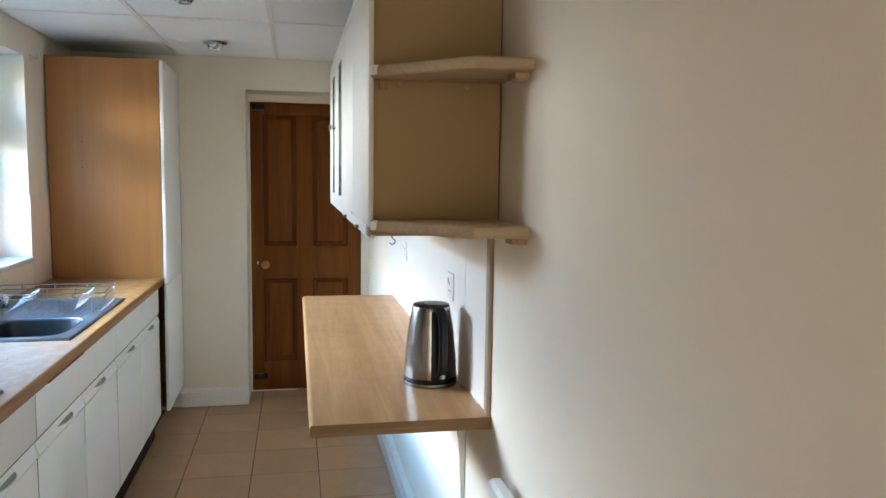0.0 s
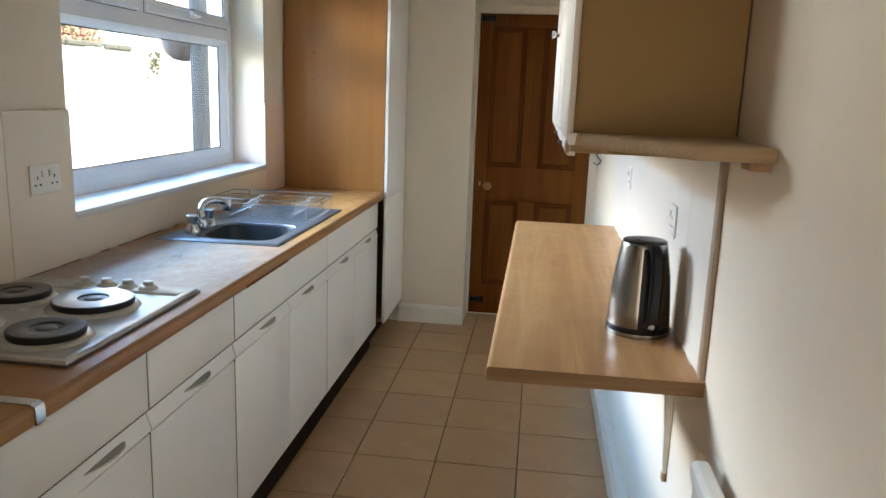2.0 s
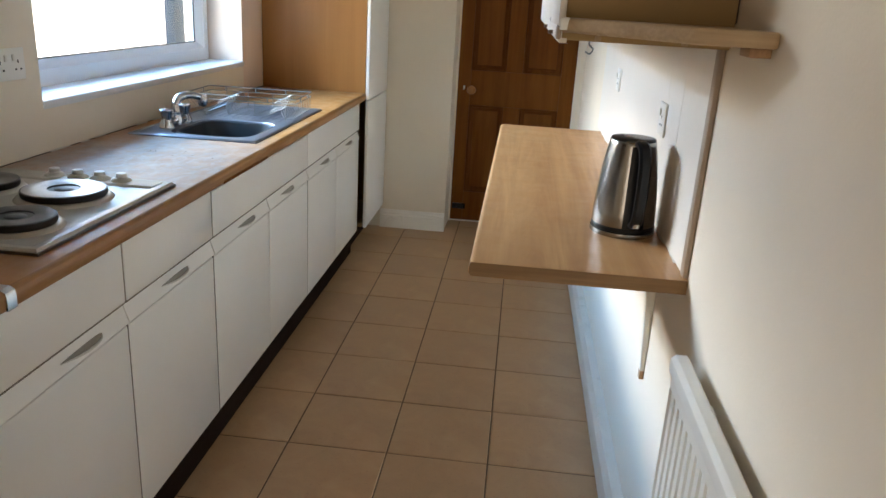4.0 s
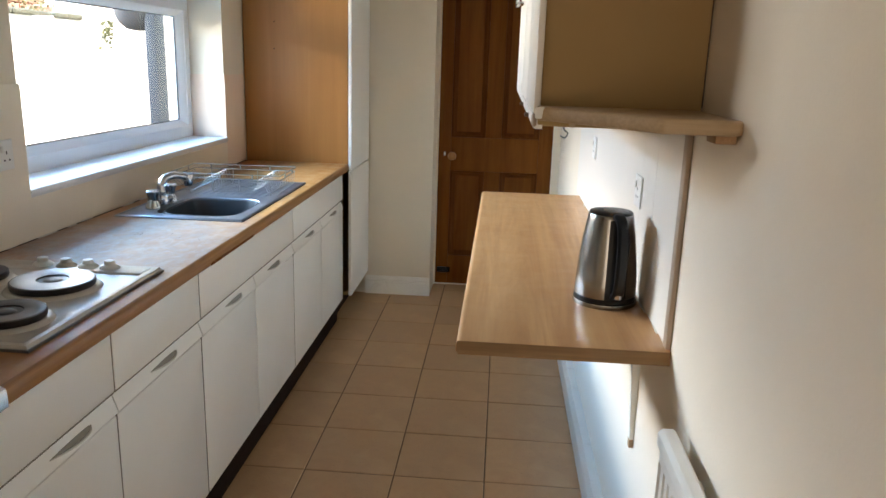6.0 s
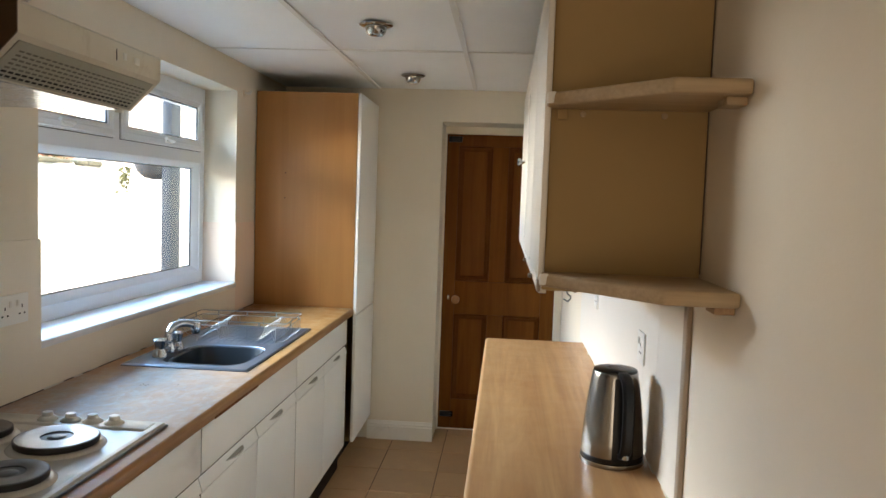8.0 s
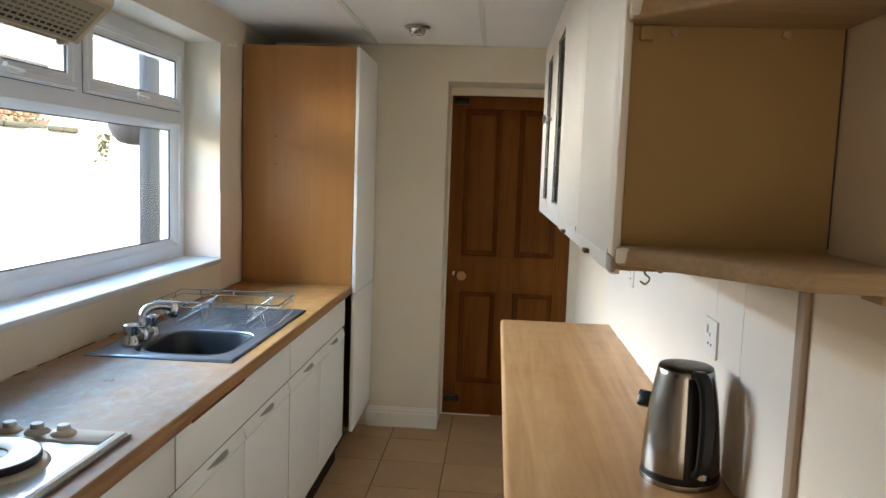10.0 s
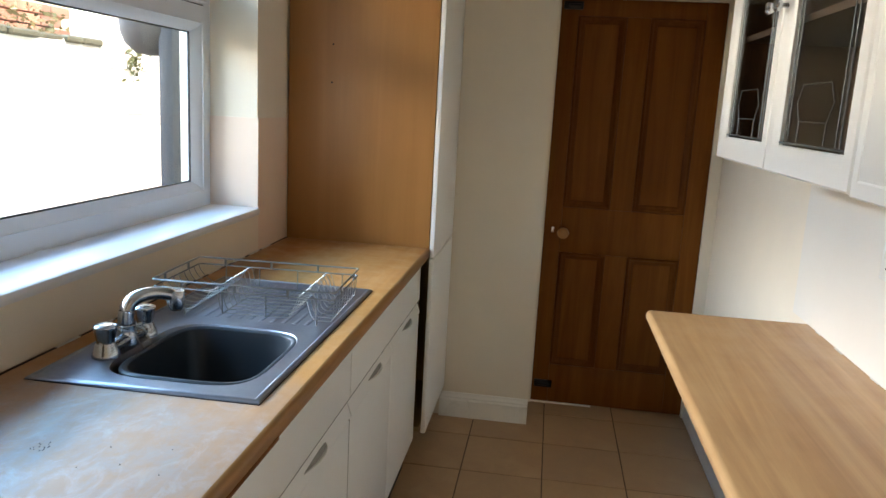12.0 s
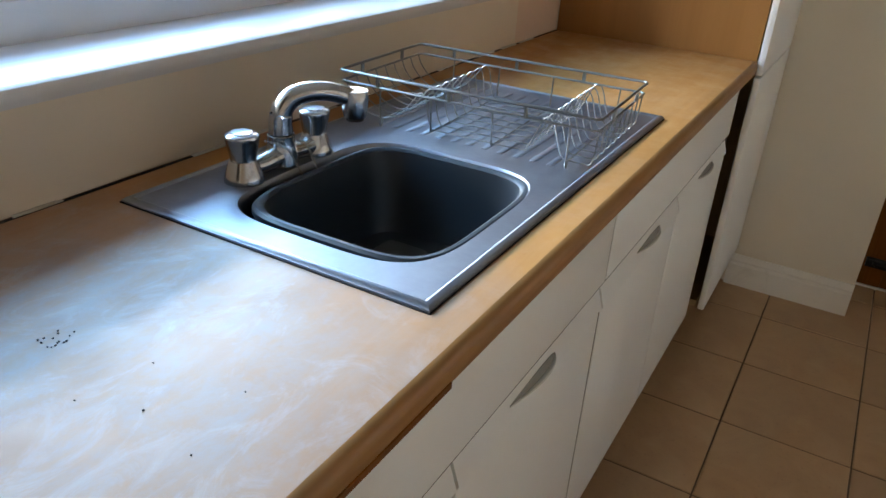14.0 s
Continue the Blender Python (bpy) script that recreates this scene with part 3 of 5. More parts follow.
# ---- door at the end ----
def make_door():
    d = thing("door_1", (1.37, DY, 0.006), "closed dark-stained pine door with four panels", "door", kind="structure")
    x0, x1, z0, z1 = 1.001, 1.737, 0.008, 1.958
    ya, yb = DY, DY + 0.04
    for a, b in ((x0, 1.082), (1.648, x1)):
        part("stile", B(a, b, ya, yb, z0, z1, bevel=0.003), DOORW, d)
    for a, b in ((0.008, 0.205), (0.778, 0.998), (1.882, z1)):
        part("rail", B(1.082, 1.648, ya + 0.001, yb, a, b, bevel=0.003), DOORW, d)
    for a, b in ((0.205, 0.778), (0.998, 1.882)):
        part("muntin", B(1.303, 1.407, ya + 0.001, yb, a, b, bevel=0.003), DOORW, d)
        for p, q in ((1.082, 1.303), (1.407, 1.648)):
            part("panel", B(p - 0.004, q + 0.004, ya + 0.022, yb - 0.004, a - 0.004, b + 0.004), DOORW, d)
            bm = bmesh.new()
            o = [(p, ya + 0.004, a), (q, ya + 0.004, a), (q, ya + 0.004, b), (p, ya + 0.004, b)]
            def inset(k, y):
                return [(p + k, y, a + k), (q - k, y, a + k), (q - k, y, b - k), (p + k, y, b - k)]
            rings(bm, [o, inset(0.005, ya - 0.003), inset(0.012, ya - 0.001), inset(0.017, ya + 0.007), inset(0.024, ya + 0.010), inset(0.034, ya + 0.0218)])
            part("moulding", bm, DOORM, d, "moulding coloured darker for its shade")
    k = part("knob", L([(0.014, 0.0), (0.013, -0.02), (0.022, -0.030), (0.028, -0.042), (0.026, -0.054), (0.014, -0.061), (0.002, -0.062)], (1.093, ya, 0.878), 24, "y"), KNOBW, d, "turned wooden knob")
    part("keyhole_plate", B(1.036, 1.050, ya - 0.004, ya, 0.872, 0.90, bevel=0.002), CHROME, d)
    for z in (1.925, 0.105):
        bm = B(1.012, 1.10, ya - 0.016, ya, z - 0.018, z + 0.018, bevel=0.003)
        tube(bm, [(1.035, ya - 0.02, z), (1.085, ya - 0.02, z)], 0.007, 8)
        part("bolt", bm, BLACKP, d, "black sliding bolt")
    bm = boxes((DX0, 1.001, DY - 0.012, 5.318, 0, 1.962), (1.737, XR - 0.0005, DY - 0.012, 5.318, 0, 1.962), (DX0, XR - 0.001, DY - 0.012, 5.318, 1.960, DZ - 0.001))
    box(bm, 1.02, 1.737, DY + 0.041, 5.319, 0, 1.96)
    part("frame", bm, WALL, d)
    # white strip in place of light showing through the gap below
    part("threshold", B(1.001, 1.30, DY - 0.004, DY + 0.036, -0.002, 0.007), GLOSSW, d, "white strip painted for the light under the door")


make_door()


# ---- left run: worktop, units, tall cupboard ----
WX, WZ = 0.579, 0.910
WE0, WE1 = 1.335, 4.398
UF = 0.557


def make_worktop():
    w = thing("worktop", (0.3, 2.9, 0.872), "beech-effect laminate worktop with worn rounded edge", "worktop")
    # the top, with cut-outs for sink bowl and hob left open below the inset pieces
    r = 0.012
    bm = bmesh.new()
    sx0, sx1, sy0, sy1 = 0.10, 0.50, 2.86, 3.29
    xs, ys = (0.003, sx0, sx1, WX - r), (WE0, sy0, sy1, WE1)
    lo, hi = [[[bm.verts.new((x, y, z)) for y in ys] for x in xs] for z in (WZ - 0.038, WZ)]
    for i in range(3):
        for j in range(3):
            if (i, j) != (1, 1):
                for s in (lo, hi):
                    bm.faces.new((s[i][j], s[i + 1][j], s[i + 1][j + 1], s[i][j + 1]))
    rim = [(i, 0) for i in range(3)] + [(3, j) for j in range(3)] + [(3 - i, 3) for i in range(3)] + [(0, 3 - j) for j in range(3)]
    for path in (rim, [(1, 1), (2, 1), (2, 2), (1, 2)]):
        for (a, b), (p, q) in zip(path, path[1:] + path[:1]):
            bm.faces.new((lo[a][b], lo[p][q], hi[p][q], hi[a][b]))
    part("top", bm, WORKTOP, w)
    edge = [(WX - r, WZ)] + [(WX - r + r * math.sin(a), WZ - r + r * math.cos(a)) for a in (0.4, 0.8, 1.2, 1.57)] + \
           [(WX, WZ - 0.030), (WX - 0.004, WZ - 0.037), (WX - r, WZ - 0.038)]
    part("front_edge", P(edge, "y", WE0, WE1), EDGE, w, "worn rounded front edge")
    part("broken_edge", P([(WX - 0.002, WZ - 0.0385), (WX + 0.0012, WZ - 0.036), (WX + 0.0012, WZ - 0.029), (WX - 0.002, WZ - 0.027)], "y", 2.41, 2.782), DOORW, w, "dark broken lower edge")
    bm = bmesh.new()
    rng = random.Random(8)
    for k in range(20):
        x, y, spread = (0.270, 2.593, 0.008) if k < 15 else (0.436, 2.555, 0.05)
        x, y = x + rng.gauss(0, spread), y + rng.gauss(0, spread)
        box(bm, x, x + rng.uniform(0.0008, 0.0018), y, y + rng.uniform(0.0008, 0.0018), WZ, WZ + 0.001)
    tagged(part("crumbs", bm, DARK, w, "a few dark crumbs"), kind="stuff")
    bm = bmesh.new()
    for k in range(26):
        y = rng.uniform(2.3, 4.2)
        box(bm, 0.0065, 0.0065 + rng.uniform(0.003, 0.008), y, y + rng.uniform(0.02, 0.09), WZ, WZ + rng.uniform(0.001, 0.004), 0.0008, 1)
    tagged(part("sealant", bm, SEAL, w, "broken strips of old sealant"), kind="stuff")
    part("back_gap", B(0.0062, 0.012, WE0, WE1, WZ, WZ + 0.0009), DARK, w, "dark gap along the wall")
    bm = boxes((0.25, WX - 0.008, 1.455, 1.480, WZ, WZ + 0.002))
    rings(bm, [[(x, y, z) for y in (1.455, 1.480)] for x, z in ((WX - 0.008, WZ + 0.002), (WX + 0.001, WZ - 0.003), (WX + 0.003, WZ - 0.012), (WX + 0.003, WZ - 0.036), (WX, WZ - 0.036), (WX, WZ - 0.012), (WX - 0.008, WZ))], False)
    part("joint_strip", bm, CHROME, w, "bright metal joint strip")


make_worktop()


def front_panel(x, y0, y1, z0, z1, th=0.018, bev=0.004):
    return B(x - th, x, y0, y1, z0, z1, bevel=bev)


def pull_shape(yc, z, x, s):
    """Along a moulded pull: place, foot and head of its hollow; deepest near the far end."""
    h = 1.75 * s ** 1.15 * (1 - s) ** 0.5
    return yc - 0.075 + 0.150 * s, z + 0.005 - 0.017 * h, z + 0.0065 + 0.004 * h, h


def slope(x, z):
    """Face of the grip rail at a height."""
    return x + 0.0045 - (z - 0.676) * 0.324


def crescent(yc, z, x):
    """The lip that rounds the lower side of a pull."""
    bm = bmesh.new()
    loops = []
    for i in range(19):
        y, lo, hi, h = pull_shape(yc, z, x, i / 18)
        f = slope(x, lo)
        out, th = 0.0015 + 0.009 * h, 0.0012 + 0.0034 * h
        loops.append([(f - 0.003, y, lo - th * 1.2), (f + out * 0.6, y, lo - th), (f + out, y, lo), (f + out * 0.85, y, lo + th * 0.7), (f + 0.0012, y, lo + th * 0.4), (f - 0.003, y, lo)])
    rings(bm, loops, True, True, True)
    return bm


def scoop(yc, z, x):
    """The hollow over a pull's lip, its shade painted dark, with a thin tail."""
    bm = bmesh.new()
    loops = []
    for i in range(19):
        y, lo, hi, h = pull_shape(yc, z, x, i / 18)
        loops.append([(slope(x, lo) - 0.004, y, lo), (slope(x, lo) + 0.0006, y, lo), (slope(x, hi) + 0.0006, y, hi), (slope(x, hi) - 0.004, y, hi)])
    rings(bm, loops, True, True, True)
    return bm


def base_unit(y0, y1, drawer_top, pull, doors=1, drop=0.0):
    u = thing("base_unit", (0.3, (y0 + y1) / 2, 0.0), "cream-white base unit with drawer front and moulded pull", "kitchen cabinet", "base units under the worktop")
    g = 0.0030
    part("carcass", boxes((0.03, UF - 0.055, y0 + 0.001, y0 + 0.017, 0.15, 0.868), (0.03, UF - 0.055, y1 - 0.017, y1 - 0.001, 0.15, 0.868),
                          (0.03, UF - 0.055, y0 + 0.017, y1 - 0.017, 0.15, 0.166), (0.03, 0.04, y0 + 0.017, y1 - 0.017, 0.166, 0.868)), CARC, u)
    part("drawer_front", front_panel(UF, y0 + g, y1 - g, 0.722, drawer_top), UNIT, u)
    # dark fillers stand in for the shade inside the front gaps
    part("drawer_gap", B(UF - 0.017, UF - 0.0032, y0 + g, y1 - g, 0.7172, 0.7215), GAPM, u, "dark filler for the shade under the drawer")
    part("side_gap", boxes((UF - 0.017, UF - 0.0022, y1 - g + 0.0002, y1 + g - 0.0002, 0.153, 0.664), (UF - 0.017, UF - 0.0022, y1 - g + 0.0002, y1 + g - 0.0002, 0.722, drawer_top - 0.002), (UF - 0.017, UF - 0.0125, y1 - g + 0.0002, y1 + g - 0.0002, 0.664, 0.722)), GAPM, u, "dark filler for the shade between units")
    n = doors
    for i in range(n):
        a, b = y0 + (y1 - y0) * i / n + g, y0 + (y1 - y0) * (i + 1) / n - g
        dr = part("door", front_panel(UF - drop, a, b, 0.152, 0.664), UNIT, u)
        # moulded grip rail along the top of the door
        prof = [(UF - 0.018 - drop, 0.667), (UF - drop, 0.667), (UF + 0.003 - drop, 0.671), (UF + 0.002 - drop, 0.676), (UF - 0.010 - drop, 0.713), (UF - 0.018 - drop, 0.713)]
        part("grip_rail", P(prof, "y", a, b), UNIT, dr)
        yc = pull[i]
        part("handle", crescent(yc, 0.686, UF - 0.0025 - drop), PULL, dr, "worn crescent pull")
        part("finger_scoop", scoop(yc, 0.686, UF - 0.0025 - drop), HOLLOW, dr, "finger scoop coloured for its shade")
    part("plinth", B(0.496, 0.510, y0 + 0.0005, y1 - 0.0005, 0.0, 0.149), KICK, u, "dark brown plinth")
    return u


YB = [1.372, 1.870, 2.365, 2.860, 3.352, 4.342]
base_unit(YB[0], YB[1], 0.868, [1.690])
base_unit(YB[1], YB[2], 0.868, [2.123], drop=0.001)
base_unit(YB[2], YB[4], 0.858, [2.642, 3.080], doors=2, drop=0.001)
base_unit(YB[4], YB[5], 0.870, [3.625, 4.105], doors=2)
single("filler_strip", boxes((0.47, 0.546, 4.345, 4.396, 0.15, 0.871), (0.496, 0.510, 4.345, 4.396, 0.0, 0.15)), KICK, "dark brown filler strip between cupboards", "filler strip")
single("unit_side_board", B(0.03, 0.575, 1.339, 1.369, 0.0, 0.871, bevel=0.002), UNIT, "cream-white end panel of the base units", "panel")


def make_larder():
    c = thing("tall_cupboard", (0.3, 4.68, 0.0), "tall larder cupboard with beech side and cream doors", "cupboard")
    bm = B(0.008, 0.573, 4.400, 4.418, WZ - 0.001, 2.093, bevel=0.0015)
    part("side_panel", bm, PANELW, c, "beech-effect side panel with old screw holes")
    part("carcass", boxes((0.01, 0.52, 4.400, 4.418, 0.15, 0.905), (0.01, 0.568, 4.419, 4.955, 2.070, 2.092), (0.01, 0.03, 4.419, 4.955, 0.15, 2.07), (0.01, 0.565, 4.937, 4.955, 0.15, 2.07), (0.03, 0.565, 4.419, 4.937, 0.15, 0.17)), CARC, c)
    part("plinth", B(0.47, 0.484, 4.418, 4.945, 0, 0.148), KICK, c)
    for za, zb in ((0.152, 0.868), (0.874, 2.091)):
        d = part("door", B(0.575, 0.594, 4.402, 4.944, za, zb, bevel=0.004), UNIT, c)
        z = 0.855 if zb < 1 else 0.887
        part("handle", crescent(4.70, z, 0.5935), KNOBG, d)
    for x, z in ((0.178, 1.648), (0.176, 1.51)):
        part("screw_hole", L([(0.0035, -0.0008), (0.0035, 0.001)], (x, 4.400, z), 10, "y"), DARK, c)


make_larder()


# ---- sink, bowl, tap ----
SX0, SX1, SY0, SY1, SZ = 0.066, 0.523, 2.832, 3.692, 0.9165
BCX, BCY, BHX, BHY = 0.322, 3.063, 0.158, 0.180


def make_sink():
    s = thing("kitchen_sink", (0.3, 3.26, 0.91), "scratched stainless steel inset sink with ridged drainer", "sink")
    bm = bmesh.new()
    n = 72
    inner = squircle(BCX, BCY, BHX, BHY, SZ - 0.002, n, 4.2)
    X0, X1, Y0, Y1 = SX0 + 0.010, SX1 - 0.010, SY0 + 0.010, 3.262
    outer = []
    for x, y, z in inner:
        dx, dy = x - BCX, y - BCY
        k = min([(lim - c) / d for lim, c, d in ((X0, BCX, dx), (X1, BCX, dx), (Y0, BCY, dy), (Y1, BCY, dy)) if abs(d) > 1e-6 and (lim - c) / d > 0])
        outer.append((BCX + dx * k, BCY + dy * k, SZ - 0.0015))
    for cx, cy in ((X0, Y0), (X0, Y1), (X1, Y0), (X1, Y1)):
        i = min(range(n), key=lambda q: (outer[q][0] - cx) ** 2 + (outer[q][1] - cy) ** 2)
        outer[i] = (cx, cy, SZ - 0.0015)
    lip = squircle(BCX, BCY, BHX + 0.014, BHY + 0.014, SZ - 0.0018, n, 4.4)
    loops = [outer, lip, inner]
    for sc, dz in ((0.985, 0.006), (0.97, 0.02), (0.95, 0.08), (0.92, 0.125), (0.85, 0.145), (0.5, 0.152)):
        loops.append(squircle(BCX, BCY, BHX * sc, BHY * sc, SZ - dz, n, 4.2))
    rings(bm, loops, True, False, True)
    part("bowl_deck", bm, SINKS, s)
    bm = boxes((X0, X1, Y1, SY1 - 0.010, SZ - 0.008, SZ - 0.0015))
    part("drainer", bm, SINKS, s)
    for k in range(12):
        x = 0.135 + 0.0285 * k
        part("drainer_ridge", B(x, x + 0.010, 3.300, 3.640, SZ - 0.003, SZ - 0.0004, bevel=0.0009), SINKS, s)
    # raised rim
    bm = bmesh.new()
    def ring(k, z):
        return [(SX0 + k, SY0 + k, z), (SX1 - k, SY0 + k, z), (SX1 - k, SY1 - k, z), (SX0 + k, SY1 - k, z)]
    rings(bm, [ring(0, WZ), ring(0.0, WZ + 0.003), ring(0.004, WZ + 0.0065), ring(0.009, WZ + 0.0075), ring(0.014, WZ + 0.0045)])
    part("rim", bm, SINKS, s)
    part("grimy_seal", boxes((SX0 - 0.001, SX1 + 0.002, SY0 - 0.002, SY0, WZ, WZ + 0.0012), (SX1, SX1 + 0.002, SY0, SY1, WZ, WZ + 0.0012)), DARK, s, "blackened seal round the rim")


make_sink()


def make_basin():
    b = thing("washing_up_bowl", (BCX, BCY, 0.77), "dark grey plastic washing-up bowl sitting in the sink", "bowl")
    cx, cy = BCX + 0.006, BCY + 0.008
    loops = []
    for hx, hy, z in ((0.126, 0.144, 0.766), (0.133, 0.153, 0.80), (0.137, 0.157, 0.896), (0.1480, 0.1685, 0.897), (0.1505, 0.1710, 0.9015), (0.1500, 0.1705, 0.908), (0.1465, 0.1670, 0.9115), (0.1415, 0.1620, 0.9115),
                      (0.1370, 0.1575, 0.908), (0.1345, 0.1550, 0.899), (0.126, 0.147, 0.80), (0.116, 0.136, 0.779), (0.09, 0.105, 0.774)):
        loops.append(squircle(cx, cy, hx, hy, z, 56, 4.6))
    bm = bmesh.new()
    rings(bm, loops, True, True, True)
    part("body", bm, BASINP, b)
    bm = bmesh.new()
    rings(bm, [squircle(BCX - 0.04, BCY + 0.085, 0.038, 0.032, 0.7745, 40, 6), squircle(BCX - 0.04, BCY + 0.085, 0.036, 0.030, 0.776, 40, 6)], True, False, True)
    part("base_mark", bm, BASINW, b, "pale square base mark")


make_basin()


def make_tap():
    t = thing("mixer_tap", (0.142, 3.050, SZ), "chrome mixer tap with two faceted handles", "tap")
    x, z = 0.142, SZ - 0.001
    ya, yb = 2.972, 3.122
    for y in (ya, yb):
        part("valve_body", L([(0.0275, 0), (0.0275, 0.004), (0.0262, 0.009), (0.0225, 0.019), (0.0195, 0.027), (0.0185, 0.030)], (x, y, z), 32), CHROME, t)
        # a round cap over a fluted, eight-sided grip
        bm = bmesh.new()
        loops = []
        for rad, h, flute in ((0.0172, 0.030, 0.0), (0.0180, 0.034, 0.10), (0.0215, 0.051, 0.15), (0.0228, 0.058, 0.09), (0.0235, 0.0620, 0.0), (0.0230, 0.0645, 0.0), (0.0200, 0.0665, 0.0), (0.006, 0.0675, 0.0)):
            loops.append([(x + rad * (1 - flute * (0.5 + 0.5 * math.cos(4 * q))) * math.cos(q), y + rad * (1 - flute * (0.5 + 0.5 * math.cos(4 * q))) * math.sin(q), z + h)
                          for q in [2 * math.pi * i / 48 for i in range(48)]])
        rings(bm, loops, True, True, True)
        h = part("tap_handle", bm, CHROME, t, "fluted chrome handle")
        part("indice", L([(0.0145, 0.0672), (0.0140, 0.0685), (0.004, 0.0688)], (x, y, z), 24), CHROME, h)
    pts = smooth_path([(x, ya, z + 0.016), (x + 0.001, ya + 0.030, z + 0.014), (x + 0.002, (ya + yb) / 2, z + 0.017), (x + 0.001, yb - 0.030, z + 0.014), (x, yb, z + 0.016)])
    part("bridge", T(pts, 0.0165, 16, 0.85), CHROME, t)
    yc = 3.048
    part("spout_collar", L([(0.024, 0.004), (0.0235, 0.016), (0.0205, 0.030), (0.0192, 0.044), (0.0196, 0.0455), (0.0188, 0.047)], (x, yc, z), 32), CHROME, t)
    part("collar_gap", L([(0.0182, 0.0468), (0.0182, 0.0485)], (x, yc, z), 28), DARK, t, "dark joint under the spout")
    sp = [(0.0, 0.0, 0.046), (0.0, 0.0, 0.064), (0.003, 0.003, 0.084), (0.012, 0.013, 0.099), (0.027, 0.030, 0.106), (0.044, 0.049, 0.106), (0.058, 0.065, 0.101), (0.067, 0.075, 0.095)]
    pts = smooth_path([(x + u, yc + v, z + w) for u, v, w in sp], 6)
    n = len(pts) - 1
    part("spout", T(pts, 0.016, 20, 0.92, [0.0182 - 0.0035 * min(1.0, 1.4 * i / n) for i in range(n + 1)]), CHROME, t)
    end = pts[-1]
    nz = part("nozzle", L([(0.0185, 0.012), (0.0192, 0.004), (0.0185, -0.016), (0.0165, -0.026), (0.0150, -0.028)], (end.x + 0.004, end.y + 0.004, end.z), 28), CHROME, t)
    part("aerator", L([(0.0135, -0.0275), (0.0130, -0.0320), (0.004, -0.0322)], (end.x + 0.004, end.y + 0.004, end.z), 20), GASKET, nz, "dark aerator")
    for path in (((-0.004, -0.028, 0.042), (0.024, -0.018, 0.036), (0.036, -0.010, 0.012), (0.042, -0.004, -0.006), (0.050, 0.0, -0.03)),
                 ((0.018, 0.014, 0.038), (0.028, 0.022, 0.030), (0.036, 0.026, 0.010), (0.044, 0.026, -0.006), (0.050, 0.026, -0.03))):
        ch = bmesh.new()
        for p in smooth_path([(x + u, yc + v, z + w) for u, v, w in path], 7):
            lathe(ch, [(0.0006, -0.0019), (0.0019, 0), (0.0006, 0.0019)], p, 6)
        tagged(part("chain", ch, WIRE, t, "bead plug chain"), kind="stuff")


make_tap()


def make_rack():
    r = thing("dish_rack", (0.3, 3.41, SZ), "chromed wire dish drainer rack, empty", "dish rack")
    z0 = SZ
    X0, X1, Y0, Y1 = 0.072, 0.521, 3.277, 3.552
    ZT, ZL = 1.004, 0.986
    turn = Matrix.Translation((0.3, 3.41, 0)) @ Matrix.Rotation(radians(2.6), 4, "Z") @ Matrix.Translation((-0.3, -3.41, 0))
    def W(pts, rad=0.0016, n=6):
        bm = bmesh.new()
        tube(bm, [turn @ Vector(p) for p in pts], rad, n)
        return bm
    def loop(x0, x1, y0, y1, z, c=0.009):
        q = []
        for cx, cy, a0 in ((x1 - c, y1 - c, 0), (x0 + c, y1 - c, 90), (x0 + c, y0 + c, 180), (x1 - c, y0 + c, 270)):
            q += [(cx + c * math.cos(radians(a0 + d)), cy + c * math.sin(radians(a0 + d)), z) for d in (0, 30, 60, 90)]
        return q + [q[0]]
    part("top_rail", W(loop(X0, X1, Y0, Y1, ZT), 0.0024, 8), WIRE, r)
    part("lower_rail", W(loop(X0 + 0.002, X1 - 0.002, Y0 + 0.002, Y1 - 0.002, ZL), 0.0020, 8), WIRE, r)
    prof = [(0.076, ZL), (0.084, 0.968), (0.104, 0.948), (0.130, 0.936), (0.158, 0.935), (0.184, 0.947), (0.204, 0.970), (0.216, 0.985), (0.224, 0.987), (0.230, 0.978), (0.236, 0.948), (0.243, 0.933), (0.256, 0.931),
            (0.395, 0.931), (0.408, 0.936), (0.420, 0.958), (0.431, 0.984), (0.440, 0.990), (0.449, 0.980), (0.459, 0.948), (0.468, 0.932), (0.480, 0.930), (0.506, 0.930), (0.514, 0.938), (0.518, ZL)]
    for k in range(9):
        y = Y0 + 0.014 + (Y1 - Y0 - 0.028) * k / 8
        part("wire", W(smooth_path([(x, y, z) for x, z in prof], 3), 0.00115, 5), WIRE, r)
    for x, z, foot in ((0.150, 0.9335, 1), (0.245, 0.9295, 0), (0.352, 0.9290, 0), (0.476, 0.9280, 1)):
        ya, yb = Y0 + 0.003, Y1 - 0.003
        lo = z0 + 0.002 if foot else z
        pts = [(x, ya, ZL), (x, ya + 0.003, lo + 0.003), (x, ya + 0.006, lo), (x, ya + 0.012, z), (x, yb - 0.012, z), (x, yb - 0.006, lo), (x, yb - 0.003, lo + 0.003), (x, yb, ZL)]
        part("cross_wire", W(pts, 0.0015, 6), WIRE, r)
    for x in (X0 + 0.075, X0 + 0.205, X0 + 0.335):
        for y in (Y0, Y1):
            part("clip", W([(x, y, ZL), (x, y, ZT)], 0.0034, 8), WIRE, r)
    for x in (X0, X1):
        for y in (Y0 + 0.07, Y1 - 0.07):
            part("clip", W([(x, y, ZL), (x, y, ZT)], 0.0032, 8), WIRE, r)


make_rack()


# ---- hob and hood ----
HY0, HY1, HX0, HX1 = 1.628, 2.205, 0.028, 0.524


